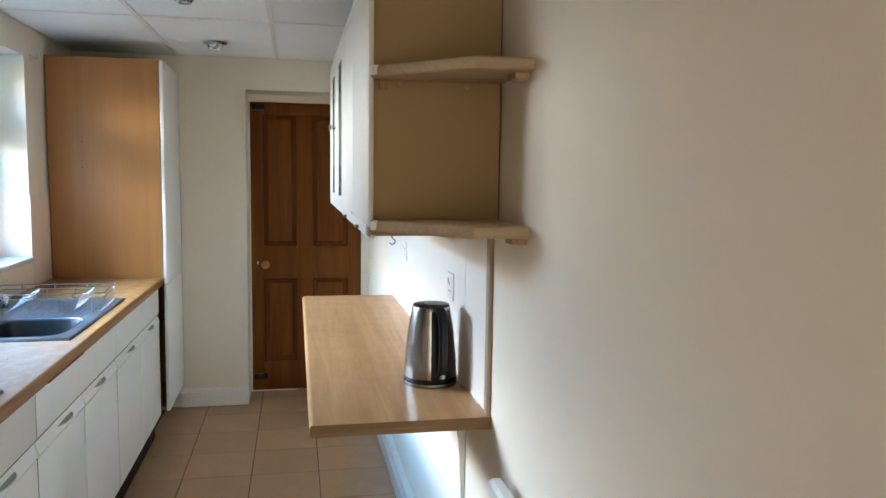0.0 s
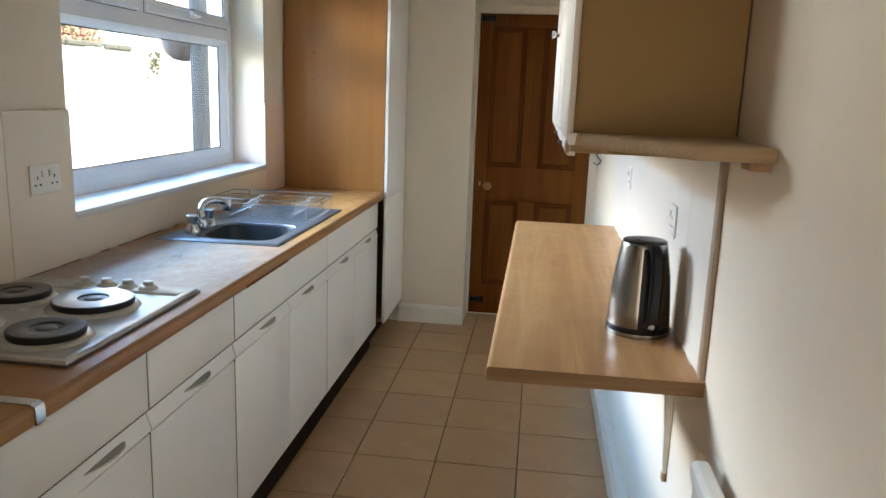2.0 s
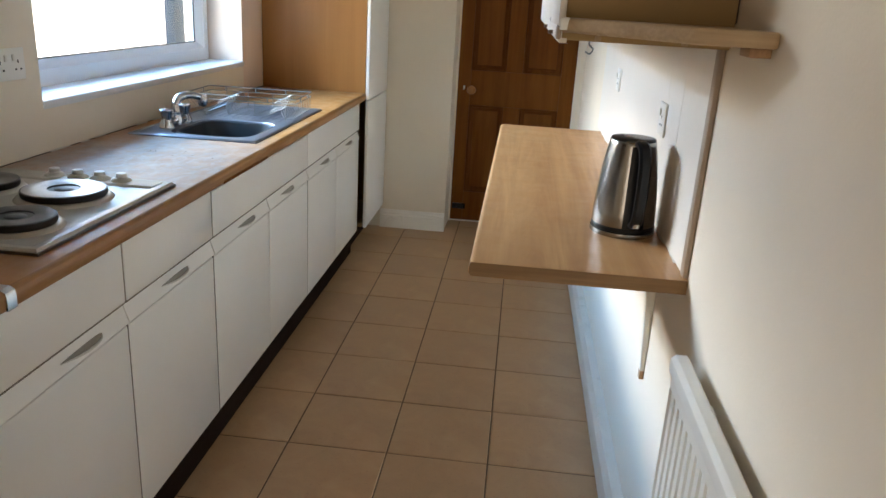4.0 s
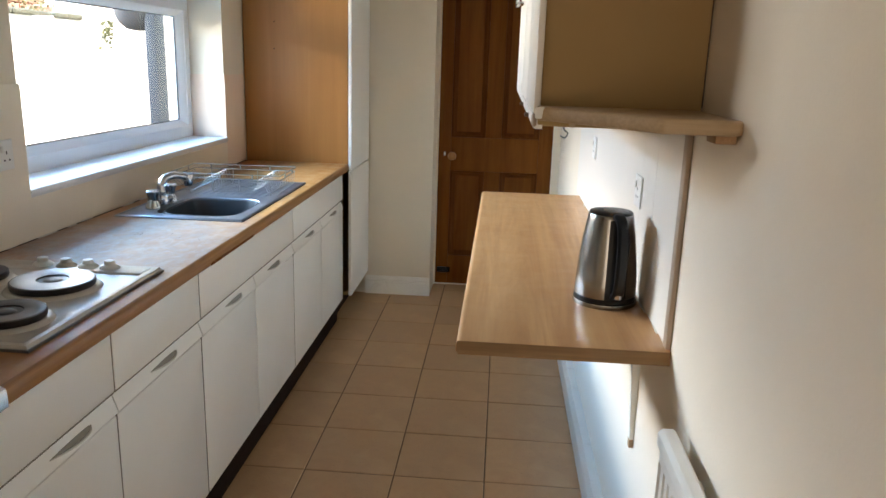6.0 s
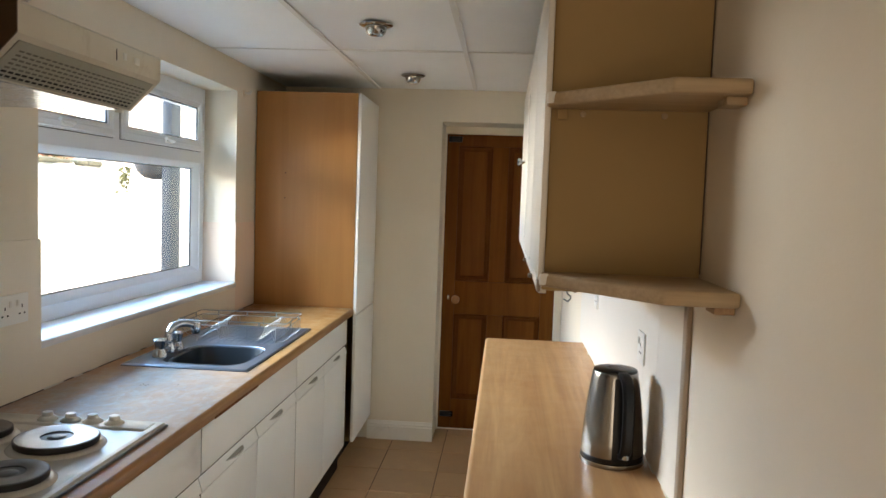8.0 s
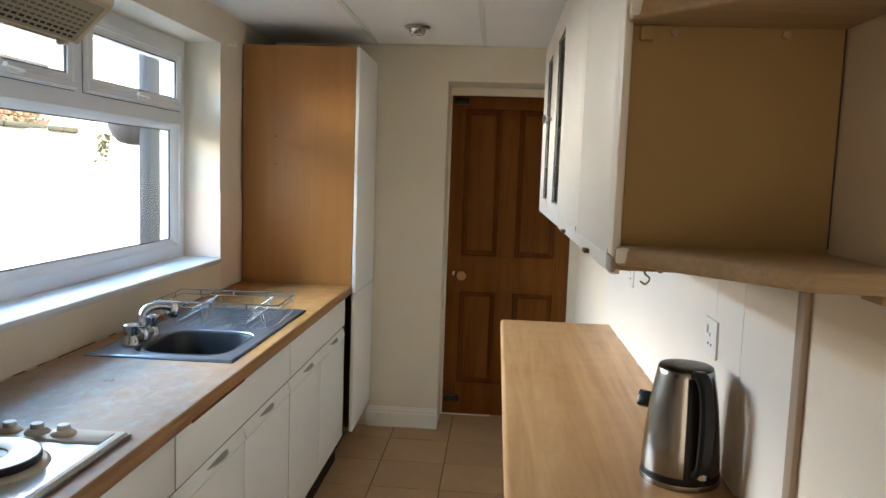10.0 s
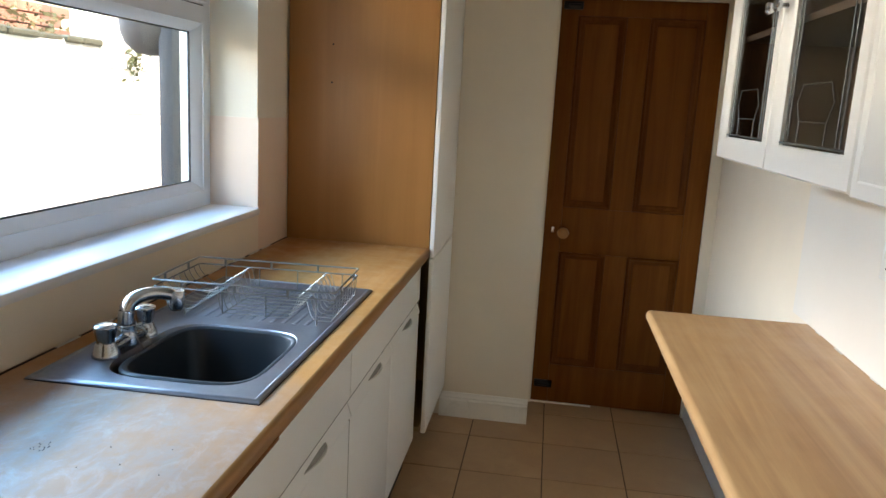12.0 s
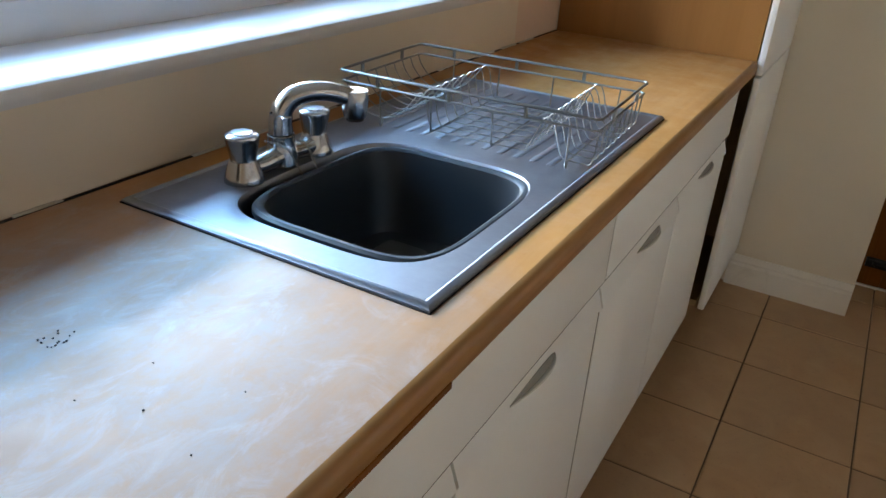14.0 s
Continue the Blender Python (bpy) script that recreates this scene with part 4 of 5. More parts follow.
def make_hob():
    h = thing("hob", (0.27, 1.92, WZ), "cream and steel electric hob with four sealed plates", "hob")
    z = WZ
    bm = bmesh.new()
    def ring(k, zz):
        return [(HX0 + k, HY0 + k, zz), (HX1 - k, HY0 + k, zz), (HX1 - k, HY1 - k, zz), (HX0 + k, HY1 - k, zz)]
    rings(bm, [ring(0, z), ring(0, z + 0.007), ring(0.004, z + 0.012), ring(0.012, z + 0.0135), ring(0.018, z + 0.012), ring(0.026, z + 0.009)], True, False, True)
    part("hob_top", bm, HOBS, h)
    part("control_strip", P([(HY1 - 0.080, z + 0.0088), (HY1 - 0.072, z + 0.0135), (HY1 - 0.015, z + 0.0135), (HY1 - 0.015, z + 0.0088)], "x", HX0 + 0.022, HX1 - 0.022, bevel=0.001), HOBS, h)
    part("trim_rim", boxes((HX1 + 0.0004, HX1 + 0.004, HY0 - 0.003, HY1 + 0.003, z, z + 0.006), (HX0, HX1 + 0.0004, HY0 - 0.003, HY0 - 0.0004, z, z + 0.006), (HX0, HX1 + 0.0004, HY1 + 0.0004, HY1 + 0.003, z, z + 0.006)), WIRE, h)
    for x, y, r in ((0.356, 1.992, 0.093), (0.392, 1.762, 0.078), (0.140, 2.010, 0.078), (0.150, 1.775, 0.093)):
        part("burner_skirt", L([(r + 0.016, 0.0), (r + 0.012, 0.004), (r + 0.004, 0.007), (r, 0.007)], (x, y, z + 0.009), 40), HOBS, h)
        p = part("hotplate", L([(r - 0.004, 0.005), (r, 0.009), (r + 0.001, 0.012), (r + 0.001, 0.0215), (r - 0.0012, 0.0232), (0.036, 0.0232), (0.034, 0.0205), (0.022, 0.0200), (0.019, 0.0220), (0.004, 0.0222)], (x, y, z + 0.009), 56), IRON, h, "black cast iron hotplate")
        part("plate_face", L([(r - 0.003, 0.0231), (r - 0.0035, 0.0235), (0.0375, 0.0235), (0.0368, 0.0231)], (x, y, z + 0.009), 56, "z", False, False), PLATEM if x == 0.356 else PLATED, p, "worn ground steel face")
    for x in (0.222, 0.285, 0.345, 0.403):
        k = part("knob", L([(0.026, 0), (0.0255, 0.003), (0.020, 0.009), (0.0145, 0.011), (0.0135, 0.0125)], (x, 2.166, z + 0.012), 24), KNOBG, h)
        part("grip", L([(0.0135, 0.0125), (0.0130, 0.020), (0.0118, 0.0215), (0.002, 0.022)], (x, 2.166, z + 0.012), 24), KNOBG, k)


make_hob()


def make_hood():
    h = thing("cooker_hood", (0.25, 1.94, 1.73), "old cream cooker hood with slotted grille and brown ends", "cooker hood")
    y0, y1 = 1.655, 2.229
    body = [(0.0, 1.870), (0.0, 1.738), (0.395, 1.738), (0.408, 1.733), (0.482, 1.806), (0.487, 1.812), (0.487, 1.868), (0.480, 1.873)]
    part("canopy", P(body, "y", y0 + 0.003, y1 - 0.003), HOODC, h)
    for a, b in ((y0, y0 + 0.003), (y1 - 0.003, y1)):
        part("end_cap", P([(x * 1.003, z + (0.001 if z > 1.8 else -0.001)) for x, z in body], "y", a, b), BROWNP if a == y0 else HOODC, h, "brown end cap" if a == y0 else "")
    # the sloping grille with its slots
    ux, uz = 0.074 / 0.104, 0.073 / 0.104
    bm = bmesh.new()
    def on(s, d, y):
        return (0.408 + ux * s + uz * d, y, 1.733 + uz * s - ux * d)
    def slab(bm, s0, s1, ya, yb, d0, d1):
        v = [bm.verts.new(on(s, d, y)) for s in (s0, s1) for y in (ya, yb) for d in (d0, d1)]
        for q in ((0, 1, 3, 2), (4, 6, 7, 5), (0, 4, 5, 1), (2, 3, 7, 6), (0, 2, 6, 4), (1, 5, 7, 3)):
            bm.faces.new([v[i] for i in q])
    slab(bm, 0.006, 0.098, y0 + 0.02, y1 - 0.02, 0.0005, 0.003)
    g = part("grille", bm, GRILLC, h, "greasy slotted grille")
    bm = bmesh.new()
    faint = bmesh.new()
    for row in range(7):
        for k in range(24):
            y = y0 + 0.042 + 0.0208 * k
            s = 0.012 + 0.0105 * row
            slab(bm if row < 2 else faint, s, s + (0.0050 if row < 2 else 0.0042), y, y + 0.0145, 0.0032, 0.0036)
    tagged(part("slotting", bm, DARK, g, "rows of dark slots"), kind="stuff")
    tagged(part("clogged_slotting", faint, DIMSLOT, g, "rows of dimmer slots"), kind="stuff")
    part("filter", B(0.02, 0.385, y0 + 0.012, y1 - 0.012, 1.7345, 1.7375), STEEL, h, "steel mesh filter underneath")
    part("label_mark", B(0.4865, 0.4882, 2.010, 2.0125, 1.826, 1.852), DARK, h)
    part("switch", B(0.486, 0.4905, 2.040, 2.054, 1.833, 1.849, bevel=0.001), KNOBG, h)
    part("switch", B(0.486, 0.4905, 2.094, 2.116, 1.832, 1.848, bevel=0.001), KNOBG, h)
    part("catch", B(0.385, 0.405, 2.19, 2.205, 1.726, 1.7335, bevel=0.002), KNOBG, h)


make_hood()


# ---- fridge end ----
def make_fridge():
    f = thing("fridge", (0.32, 1.03, 0.0), "white upright fridge with two doors", "fridge")
    part("body", B(0.02, 0.565, 0.735, 1.318, 0.02, 1.165, bevel=0.006), WHITEP, f)
    part("door", B(0.568, 0.622, 0.735, 1.318, 1.055, 1.17, bevel=0.008), WHITEP, f)
    d = part("door", B(0.568, 0.620, 0.735, 1.318, 0.06, 1.043, bevel=0.008), WHITEP, f)
    part("door_panel", B(0.620, 0.6225, 0.78, 1.285, 0.12, 0.965, bevel=0.001), WHITEP, d)
    part("handle", T(smooth_path([(0.621, 1.29, 0.985), (0.638, 1.27, 0.992), (0.642, 1.22, 0.995), (0.621, 1.18, 0.99)]), 0.008, 8), WHITEP, d)
    for y in (0.78, 1.27):
        part("foot", L([(0.018, 0.0), (0.018, 0.022)], (0.5, y, 0.0), 12), BLACKP, f)
        part("foot", L([(0.018, 0.0), (0.018, 0.022)], (0.08, y, 0.0), 12), BLACKP, f)
    c = thing("brown_cabinet", (0.3, 1.1, 1.165), "dark brown wooden cabinet standing on the fridge", "cabinet")
    part("body", B(0.02, 0.57, 0.76, 1.296, 1.166, 2.0, bevel=0.004), BROWN, c)
    part("door", B(0.571, 0.589, 0.765, 1.292, 1.172, 1.995, bevel=0.003), BROWN, c)


make_fridge()


# ---- breakfast bar ----
BX, BY0, BY1, BZ = 1.325, 1.897, 3.866, 0.881


def make_bar():
    b = thing("breakfast_bar", (1.55, 2.9, BZ - 0.038), "oak-effect laminate breakfast bar fixed along the wall", "worktop")
    r = 0.014
    prof = [(XR - 0.001, BZ)] + [(BX + r - r * math.sin(a), BZ - r + r * math.cos(a)) for a in (0, 0.4, 0.8, 1.2, 1.57)] + [(BX, BZ - 0.023), (BX + 0.005, BZ - 0.031), (BX + 0.012, BZ - 0.032), (XR - 0.001, BZ - 0.032)]
    part("top", P(prof, "y", BY0 + 0.0015, BY1), BARTOP, b)
    part("end_strip", P([(XR - 0.002, BZ - 0.0005), (BX + 0.004, BZ - 0.0005), (BX + 0.0015, BZ - 0.006), (BX + 0.0015, BZ - 0.025), (BX + 0.006, BZ - 0.0315), (XR - 0.002, BZ - 0.0315)], "y", BY0, BY0 + 0.0015), BAREDGE, b, "plain wood-effect end strip")
    bm = bmesh.new()
    rng = random.Random(3)
    for k in range(16):
        y = rng.uniform(1.92, 2.3) if k < 8 else rng.uniform(2.3, 3.8)
        box(bm, XR - 0.0095 - rng.uniform(0, 0.003), XR - 0.0072, y, y + rng.uniform(0.01, 0.05), BZ, BZ + rng.uniform(0.001, 0.004), 0.0008, 1)
    tagged(part("sealant", bm, SEAL, b), kind="stuff")
    for y in (2.19, 3.55):
        br = part("bracket", P([(XR - 0.0005, BZ - 0.033), (XR - 0.33, BZ - 0.033), (XR - 0.33, BZ - 0.044), (XR - 0.04, BZ - 0.060), (XR - 0.022, BZ - 0.16), (XR - 0.010, 0.50), (XR - 0.0005, 0.50)], "y", y - 0.004, y + 0.014, bevel=0.002), GLOSSW, b, "white metal wall bracket")
        part("rusty_end", B(XR - 0.012, XR - 0.0008, y - 0.0055, y + 0.0155, 0.497, 0.52, bevel=0.001), BLOCK, br, "rusty chipped tip")


make_bar()


def make_kettle():
    cx, cy = 1.689, 2.243
    k = thing("kettle", (cx, cy, BZ), "brushed steel jug kettle with black handle and lid", "kettle")
    part("power_base", L([(0.080, 0.0), (0.081, 0.004), (0.080, 0.011), (0.077, 0.013)], (cx, cy, BZ), 48), KETT, k, "steel-rimmed power base")
    part("base_ring", L([(0.077, 0.013), (0.0785, 0.015), (0.0785, 0.023), (0.077, 0.025)], (cx, cy, BZ), 48), BLACKP, k, "black base ring")
    prof = [(0.0775, 0.025), (0.0782, 0.032), (0.077, 0.06), (0.0735, 0.107), (0.0685, 0.155), (0.062, 0.198), (0.0575, 0.222), (0.0562, 0.231), (0.0545, 0.2335)]
    part("body", L(prof, (cx, cy, BZ), 64), KETT, k)
    part("lid", L([(0.0550, 0.2325), (0.0545, 0.2365), (0.0520, 0.2385), (0.030, 0.2400), (0.004, 0.2405)], (cx, cy, BZ), 40), BLACKP, k, "black lid")
    # handle towards the front, slightly turned
    a = radians(-79)
    dx, dy = math.cos(a), math.sin(a)
    def at(r, z):
        return (cx + dx * r, cy + dy * r, BZ + z)
    pts = smooth_path([at(0.045, 0.228), at(0.066, 0.232), at(0.088, 0.220), at(0.101, 0.190), at(0.106, 0.140), at(0.104, 0.085), at(0.096, 0.050), at(0.078, 0.036)], 5)
    hb = bmesh.new()
    loops = []
    sx, sy = -dy, dx
    for i, p in enumerate(pts):
        q = pts[min(i + 1, len(pts) - 1)] - pts[max(i - 1, 0)]
        q.normalize()
        s = Vector((sx, sy, 0))
        nrm = s.cross(q).normalized()
        w, t = 0.0145, 0.009
        loops.append([p + s * (w * u) + nrm * (t * v) for u, v in ((-1, -0.4), (-0.6, -1), (0.6, -1), (1, -0.4), (1, 0.5), (0.5, 1), (-0.5, 1), (-1, 0.5))])
    rings(hb, loops, True, True, True)
    h = part("handle", hb, BLACKP, k, "black curved handle")
    part("handle_strip", L([(0.006, -0.0015), (0.006, 0.0015)], at(0.098, 0.055), 12, "y"), CHROME, h)
    bm = bmesh.new()
    lathe(bm, [(0.009, 0), (0.009, 0.010), (0.007, 0.012)], at(0.098, 0.036), 12)
    part("switch", bm, CHROME, h, "small chrome switch lever")
    # dark spine behind the handle
    sp = bmesh.new()
    loops = []
    for r, z in ((0.0785, 0.026), (0.078, 0.06), (0.0745, 0.107), (0.0695, 0.155), (0.063, 0.198), (0.0575, 0.224)):
        loops.append([(cx + (r + 0.0022) * math.cos(a + d), cy + (r + 0.0022) * math.sin(a + d), BZ + z) for d in (-0.34, -0.2, -0.07, 0.07, 0.2, 0.34)])
    rings(sp, loops, False)
    part("spine", sp, BLACKP, k, "black plastic spine")
    g = bmesh.new()
    loops = []
    for r, z in ((0.0775, 0.075), (0.0755, 0.10), (0.0725, 0.13), (0.069, 0.165)):
        loops.append([(cx + (r + 0.002) * math.cos(math.pi + 0.25 + d), cy + (r + 0.002) * math.sin(math.pi + 0.25 + d), BZ + z) for d in (-0.09, 0.0, 0.09)])
    rings(g, loops, False)
    part("water_gauge", g, GAUGE, k, "clear water gauge")
    part("spout", P([(-0.012, 0.0), (0.012, 0.0), (0.018, 0.045), (-0.018, 0.045)], "y", 0.052, 0.078, bevel=0.003), KETT, k)
    o = k.children[-1]
    o.matrix_parent_inverse = Matrix.Identity(4)
    o.location = (0, 0, 0.180)
    # cable and plug
    c = thing("kettle_plug", (1.715, 2.73, BZ), "black mains plug and cable lying on the bar", "plug")
    bm = bmesh.new()
    box(bm, -0.024, 0.024, -0.022, 0.022, 0.0, 0.026, 0.007, 2)
    for v in bm.verts:
        v.co = Matrix.Translation((1.716, 2.700, BZ + 0.026)) @ Euler((radians(62), 0, radians(-35))).to_matrix().to_4x4() @ v.co
    body = part("plug_body", bm, BLACKP, c)
    part("pin", B(1.723, 1.727, 2.717, 2.733, BZ + 0.020, BZ + 0.026), CHROME, body)
    path = smooth_path([(1.716, 2.687, BZ + 0.018), (1.730, 2.655, BZ + 0.010), (1.745, 2.60, BZ + 0.0045), (1.748, 2.52, BZ + 0.0045), (1.735, 2.42, BZ + 0.0045), (1.712, 2.33, BZ + 0.006)], 6)
    part("cable", T(path, 0.0037, 8), BLACKP, c)


make_kettle()


# ---- wall cupboards and end shelves ----
KX, KZ0, KZ1 = 1.463, 1.352, 2.005


def wall_cupboard(y0, y1, glazed, name_label):
    w = thing("wall_cupboard", (1.62, (y0 + y1) / 2, KZ0), name_label, "kitchen cabinet", "wall cupboards above the bar")
    t = 0.017
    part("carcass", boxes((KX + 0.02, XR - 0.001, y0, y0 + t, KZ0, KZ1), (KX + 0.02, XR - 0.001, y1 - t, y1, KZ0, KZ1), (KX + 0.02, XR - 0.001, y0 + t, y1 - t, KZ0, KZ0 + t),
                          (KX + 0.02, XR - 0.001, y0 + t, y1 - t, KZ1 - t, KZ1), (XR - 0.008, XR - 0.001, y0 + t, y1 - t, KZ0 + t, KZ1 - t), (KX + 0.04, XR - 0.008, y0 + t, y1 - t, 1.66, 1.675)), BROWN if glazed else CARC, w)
    ym = (y0 + y1) / 2
    for a, b, hy in ((y0 + 0.001, ym - 0.0012, ym - 0.03), (ym + 0.0012, y1 - 0.001, ym + 0.03)):
        if glazed:
            f = 0.058
            bm = boxes()
            za, zb = KZ0 - 0.002, KZ1 - 0.001
            def inset(k, x):
                return [(x, a + k, za + k), (x, b - k, za + k), (x, b - k, zb - k), (x, a + k, zb - k)]
            rings(bm, [inset(0.0, KX + 0.020), inset(0.0, KX + 0.005), inset(0.004, KX + 0.001), inset(0.034, KX), inset(0.040, KX + 0.003), inset(f - 0.012, KX + 0.004), inset(f, KX + 0.011), inset(f, KX + 0.020), inset(0, KX + 0.020)])
            d = part("glazed_door", bm, CABW, w, "white glazed door with leaded pattern")
            g = part("pane", B(KX + 0.012, KX + 0.016, a + f - 0.004, b - f + 0.004, za + f - 0.004, zb - f + 0.004), CABGLASS, d, "clear leaded glass")
            g.visible_shadow = False
            lb = bmesh.new()
            ya, yb = a + f, b - f
            m = (ya + yb) / 2
            xx = KX + 0.0108
            def strip(p, q, wd=0.0013):
                tube(lb, [(xx, *p), (xx, *q)], wd, 4)
            for s in (-1, 1):
                for o in (0.03, 0.05):
                    e = (m + s * (yb - ya) / 2) - s * o
                    strip((e, za + f), (e, zb - f))
                for zz, sg in ((za + f, 1), (zb - f, -1)):
                    k1, k2 = m + s * 0.075, m + s * 0.10
                    strip((k1, zz), (k1, zz + sg * 0.05))
                    strip((k1, zz + sg * 0.05), (k2, zz + sg * 0.085))
                    strip((k2, zz + sg * 0.085), (k1, zz + sg * 0.12))
            for zz, sg in ((za + f, 1), (zb - f, -1)):
                strip((m - 0.075, zz + sg * 0.05), (m + 0.075, zz + sg * 0.05))
                strip((m - 0.075, zz + sg * 0.12), (m + 0.075, zz + sg * 0.12))
                strip((ya, zz + sg * 0.006), (yb, zz + sg * 0.006), 0.002)
            part("leading", lb, LEAD, d, "silver leading strips")
            part("knob", L([(0.006, 0.0), (0.005, -0.012), (0.012, -0.018), (0.014, -0.024), (0.011, -0.029), (0.002, -0.030)], (KX + 0.001, hy, 1.692), 20, "x"), CHROME, d, "chrome knob")
        else:
            za, zb = KZ0 - 0.006, KZ1 - 0.001
            bm = bmesh.new()
            def inset(k, x):
                return [(x, a + k, za + k), (x, b - k, za + k), (x, b - k, zb - k), (x, a + k, zb - k)]
            rings(bm, [inset(0, KX + 0.020), inset(0, KX + 0.006), inset(0.003, KX + 0.002), inset(0.010, KX), inset(0.026, KX), inset(0.029, KX + 0.0022), inset(0.033, KX)], True, True, True)
            d = part("door", bm, CABW, w)
            part("handle", B(KX - 0.010, KX + 0.004, (a + b) / 2 - 0.016, (a + b) / 2 + 0.016, KZ0 + 0.002, KZ0 + 0.010, bevel=0.002), BROWNP, d, "small brown pull at the bottom edge")
            part("hinge_mark", B(KX - 0.0005, KX + 0.006, a - 0.002, a + 0.006, KZ0 + 0.024, KZ0 + 0.034), WIRE, d)
    return w


wall_cupboard(1.887, 2.866, False, "white wall cupboard with two plain doors")
wall_cupboard(2.869, 3.838, True, "white wall cupboard with leaded glass doors")


def make_end_shelves():
    s = thing("end_shelf_unit", (1.62, 1.72, 1.36), "beige end shelf unit with open corner shelves", "shelf unit")
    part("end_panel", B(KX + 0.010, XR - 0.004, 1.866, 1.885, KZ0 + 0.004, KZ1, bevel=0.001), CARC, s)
    part("front_strip", B(KX - 0.001, KX + 0.012, 1.840, 1.885, KZ0 + 0.026, KZ1, bevel=0.003), CABW, s, "white edge strip")
    part("corner_cap", B(KX - 0.003, KX + 0.006, 1.836, 1.884, KZ0 + 0.002, KZ0 + 0.025, bevel=0.004), TAUPE, s, "grey chipped corner cap")
    for z in (1.368, 1.722):
        o = [(KX + 0.003, 1.865), (KX + 0.003, 1.812), (1.492, 1.796), (1.662, 1.604), (XR - 0.001, 1.600), (XR - 0.001, 1.865)]
        sh = part("shelf", P(o, "z", z, z + 0.026, bevel=0.006, seg=3), SHELFM, s, "pale wood corner shelf with moulded edge")
        part("support_block", B(XR - 0.036, XR - 0.001, 1.630, 1.685, z - 0.015, z - 0.0005, bevel=0.002), BLOCK if z < 1.5 else SHELFM, sh)
        part("chipped_end", P([(1.4640, z + 0.004), (1.4640, z + 0.024), (1.472, z + 0.0265), (1.482, z + 0.0265), (1.477, z + 0.004)], "y", 1.804, 1.814, bevel=0.002), WHITEP, sh, "chipped white end")
        for x in (1.54, 1.70):
            part("peg", L([(0.006, 0.0), (0.006, -0.007), (0.003, -0.008)], (x, 1.866, z - 0.009), 10, "y"), SHELFM, sh)
        if z > 1.5:
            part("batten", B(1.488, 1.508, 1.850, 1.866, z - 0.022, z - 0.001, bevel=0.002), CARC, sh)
    k = part("back_gap", B(XR - 0.004, XR - 0.0022, 1.8655, 1.8855, 1.40, 2.0), BROWN, s, "dark joint against the wall")
    hk = thing("cup_hook", (1.50, 1.93, KZ0 - 0.03), "small brass cup hook under the cupboard", "hook")
    part("hook", T(smooth_path([(1.530, 1.925, KZ0 + 0.001), (1.530, 1.925, KZ0 - 0.008), (1.538, 1.925, KZ0 - 0.016), (1.532, 1.925, KZ0 - 0.025), (1.523, 1.925, KZ0 - 0.021)], 5), 0.0017, 6), WIRE, hk)


make_end_shelves()


# ---- radiator ----
def make_radiator():
    r = thing("radiator", (1.72, 1.25, 0.2), "white panel radiator with vertical flutes under the wall", "radiator")
    x0, x1, y0, y1, z0, z1 = 1.734, 1.764, 0.66, 1.706, 0.205, 0.800
    part("back_panel", B(x1 - 0.012, x1, y0 + 0.006, y1 - 0.004, z0 + 0.01, z1 - 0.012, bevel=0.003), RADM, r)
    bm = bmesh.new()
    n = int((y1 - y0 - 0.05) / 0.036)
    loops = []
    for z, k in ((z0, 0.0), (z0 + 0.035, 0.0), (z0 + 0.05, 1.0), (z1 - 0.075, 1.0), (z1 - 0.06, 0.0), (z1 - 0.035, 0.0), (z1 - 0.03, 0.0)):
        lp = []
        for i in range(n):
            y = y0 + 0.025 + (y1 - y0 - 0.05) * i / n
            w = (y1 - y0 - 0.05) / n
            for f, d in ((0.0, 0.0), (0.54, 0.0), (0.60, 1.0), (0.95, 1.0)):
                lp.append((x0 + 0.015 * d * k, y + w * f, z))
        lp.append((x0, y1 - 0.02, z))
        lp.append((x0 + 0.010, y1 - 0.002, z))
        loops.append(lp)
    rings(bm, loops, False)
    part("front_panel", bm, RADM, r)
    part("front_back", B(x0 + 0.0155, x0 + 0.018, y0, y1 - 0.003, z0 + 0.005, z1 - 0.03), RADM, r)
    top = [(x0 - 0.003, z1 - 0.034), (x0 - 0.003, z1 - 0.008), (x0 + 0.006, z1), (x1 - 0.004, z1), (x1 + 0.003, z1 - 0.008), (x1 + 0.003, z1 - 0.03), (x1 - 0.004, z1 - 0.03), (x1 - 0.004, z1 - 0.012), (x0 + 0.004, z1 - 0.012), (x0 + 0.004, z1 - 0.034)]
    part("top_cover", P(top, "y", y0, y1 - 0.001, bevel=0.0015), RADM, r)
    part("side_cover", B(x0 + 0.012, x1, y1 - 0.006, y1 + 0.001, z0 + 0.01, z1 - 0.004, bevel=0.002), RADM, r)
    for y in (0.85, 1.56):
        part("wall_bracket", B(x1 - 0.001, XR - 0.0005, y, y + 0.03, 0.3, 0.76), RADM, r)
    part("bleed_valve", L([(0.008, 0.0), (0.008, 0.016), (0.005, 0.02)], (x1 + 0.004, 1.66, z1 - 0.06), 12, "x"), WIRE, r)
    for y in (0.72, 1.67):
        part("pipe", T([(x1 - 0.02, y, 0.0), (x1 - 0.02, y, z0 + 0.02)], 0.0075, 10), RADM, r)


make_radiator()


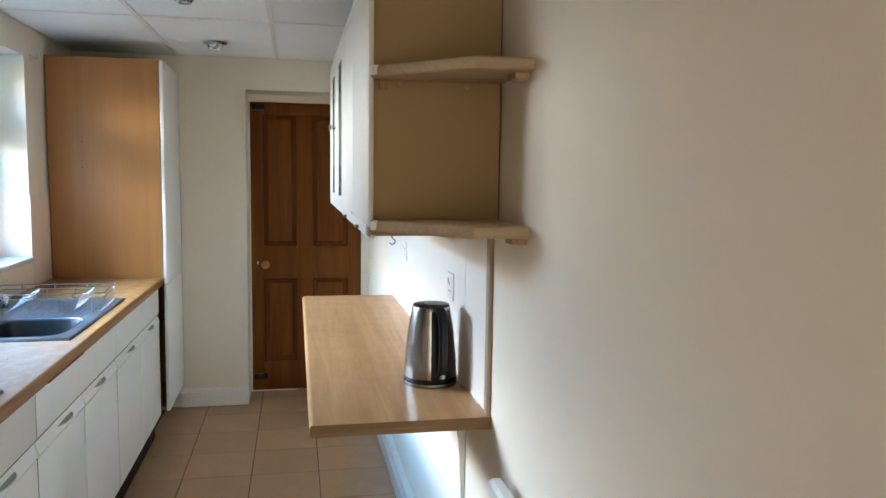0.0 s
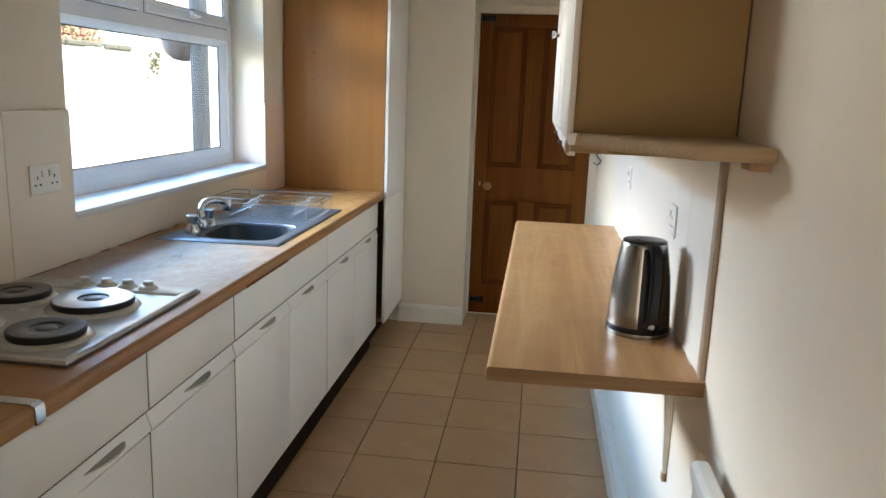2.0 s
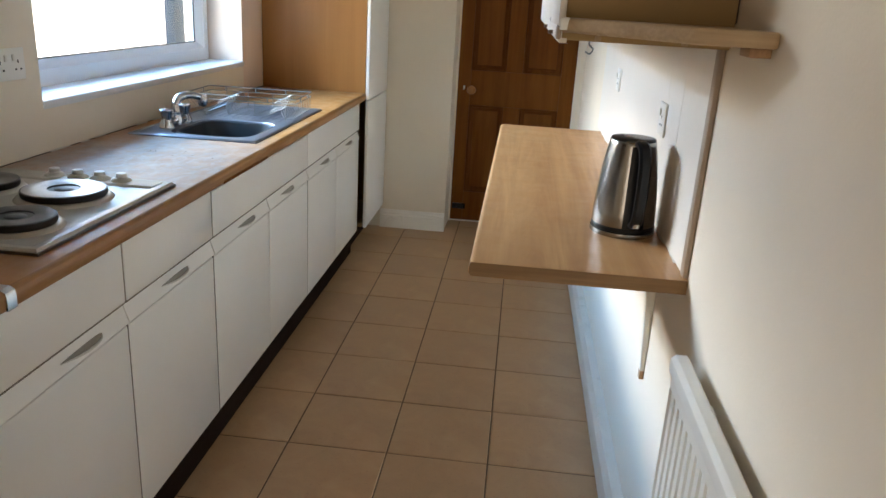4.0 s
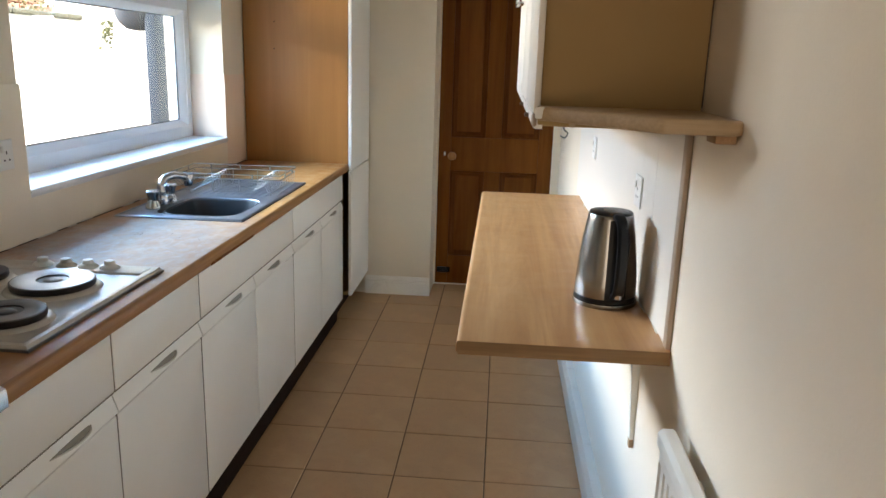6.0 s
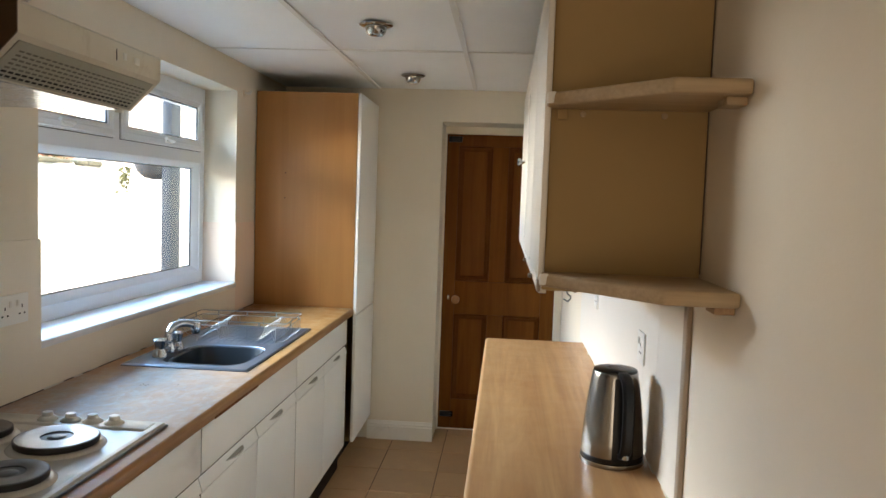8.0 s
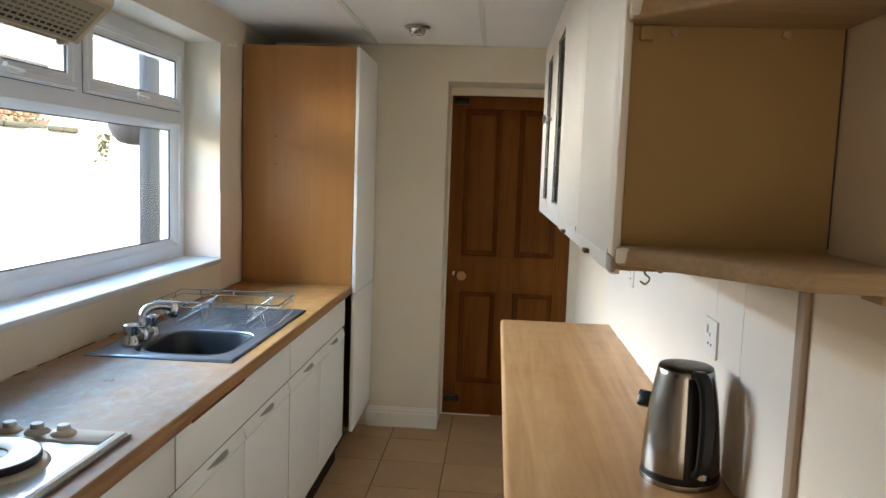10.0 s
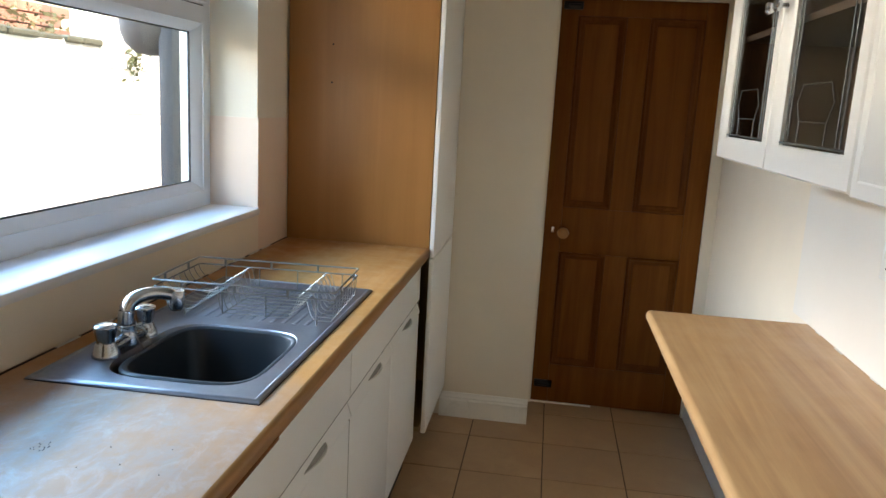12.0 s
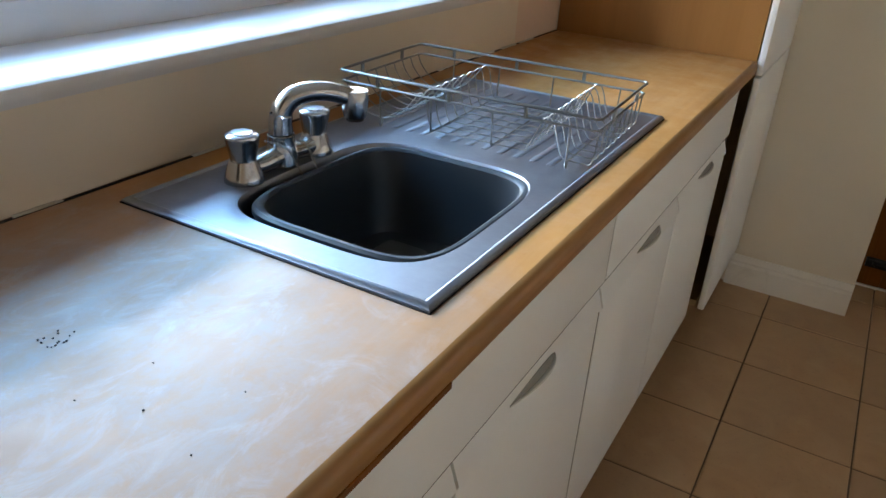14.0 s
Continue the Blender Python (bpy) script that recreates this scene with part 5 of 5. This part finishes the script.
# ---- sockets, hooks, ceiling lights ----
def make_socket(x, yc, zc, width, face, gangs):
    s = thing("wall_socket", (x, yc, zc), "white plastic double wall socket with switches" if gangs == 2 else "white plastic single wall socket", "socket", "wall sockets")
    d = 0.006 * face
    part("plate", B(min(x, x + d), max(x, x + d), yc - width / 2, yc + width / 2, zc - 0.043, zc + 0.043, bevel=0.003), WHITEP, s)
    xf = x + d
    for k in range(gangs):
        c = yc + (0 if gangs == 1 else (k - 0.5) * 0.074)
        bm = bmesh.new()
        lo, hi = sorted((xf - 0.0004 * face, xf + 0.0006 * face))
        box(bm, lo, hi, c - 0.002, c + 0.002, zc + 0.002, zc + 0.011)
        for o in (-0.011, 0.011):
            box(bm, lo, hi, c + o - 0.0035, c + o + 0.0035, zc - 0.017, zc - 0.012)
        part("pin_holes", bm, DARK, s)
        q = c + (0.018 if gangs == 1 else (0.5 - k) * 0.042)
        lo, hi = sorted((xf, xf + 0.004 * face))
        part("rocker_switch", B(lo, hi, q - 0.005, q + 0.005, zc + 0.008, zc + 0.026, bevel=0.0015), KNOBG, s)


make_socket(0.009, 2.332, 1.178, 0.135, 1, 2)
make_socket(XR - 0.007, 2.395, 1.148, 0.088, -1, 1)
make_socket(XR - 0.007, 3.405, 1.155, 0.088, -1, 1)

for y in (2.372, 4.212):
    h = thing("curtain_bracket", (0, y, 2.05), "small white curtain rail bracket on the wall", "bracket", "curtain brackets")
    part("plate", B(0, 0.006, y - 0.012, y + 0.012, 2.035, 2.070, bevel=0.002), WALL, h)
    part("arm", T([(0.004, y, 2.055), (0.034, y, 2.050), (0.040, y, 2.066)], 0.007, 8), KNOBG, h)


def make_spot(x, y):
    s = thing("ceiling_spotlight", (x, y, ZC), "unlit chrome eyeball spotlight set in the ceiling", "ceiling light", "ceiling spotlights")
    part("bezel", L([(0.064, 0.0), (0.066, -0.003), (0.060, -0.008), (0.046, -0.011), (0.040, -0.004)], (x, y, ZC - 0.001), 32, "z", False, False), SPOTM, s)
    part("eyeball", L([(0.042, 0.0), (0.042, -0.014), (0.038, -0.030), (0.030, -0.040), (0.026, -0.036), (0.020, -0.012), (0.006, -0.002)], (x, y, ZC - 0.002), 32), SPOTM, s)
    part("bulb", L([(0.004, -0.002), (0.012, -0.012), (0.018, -0.026), (0.012, -0.036), (0.003, -0.038)], (x, y, ZC - 0.002), 16), GAUGE, s, "clear reflector bulb")


make_spot(0.867, 3.246)
make_spot(0.868, 4.418)

# ---- floor tiles, last ----
floor_ob = bpy.data.objects["floor"]
TS, JX, JY = 0.329, 0.742, 2.790
tile_mesh = {}
i0 = [JX + TS * 1.003 * k for k in range(-2, 4)]
for i in range(len(i0)):
    xa = max(i0[i], 0.35)
    xb = min(i0[i] + TS * 1.003, XR - 0.002)
    if XR - xb < 0.09:
        xb = XR - 0.002
    if xb - xa < 0.09:
        continue
    for j in range(-12, 8):
        ya, yb = JY + TS * j, min(JY + TS * (j + 1), 5.318)
        if ya < YS or yb - ya < 0.02:
            continue
        key = (round(xb - xa, 3), round(yb - ya, 3))
        if key not in tile_mesh:
            bm = bmesh.new()
            g = 0.0021
            box(bm, g, key[0] - g, g, key[1] - g, -0.009, 0.0)
            top = [e for e in bm.edges if all(v.co.z > -0.001 for v in e.verts)]
            bmesh.ops.bevel(bm, geom=top, offset=0.0022, segments=1, affect="EDGES")
            tile_mesh[key] = meshed("tile", bm, TILEF, False)
        t = new("tile", tile_mesh[key])
        t.parent = floor_ob
        t.location = (xa, ya, 0.0004 * ((i * 7 + j * 5) % 3))
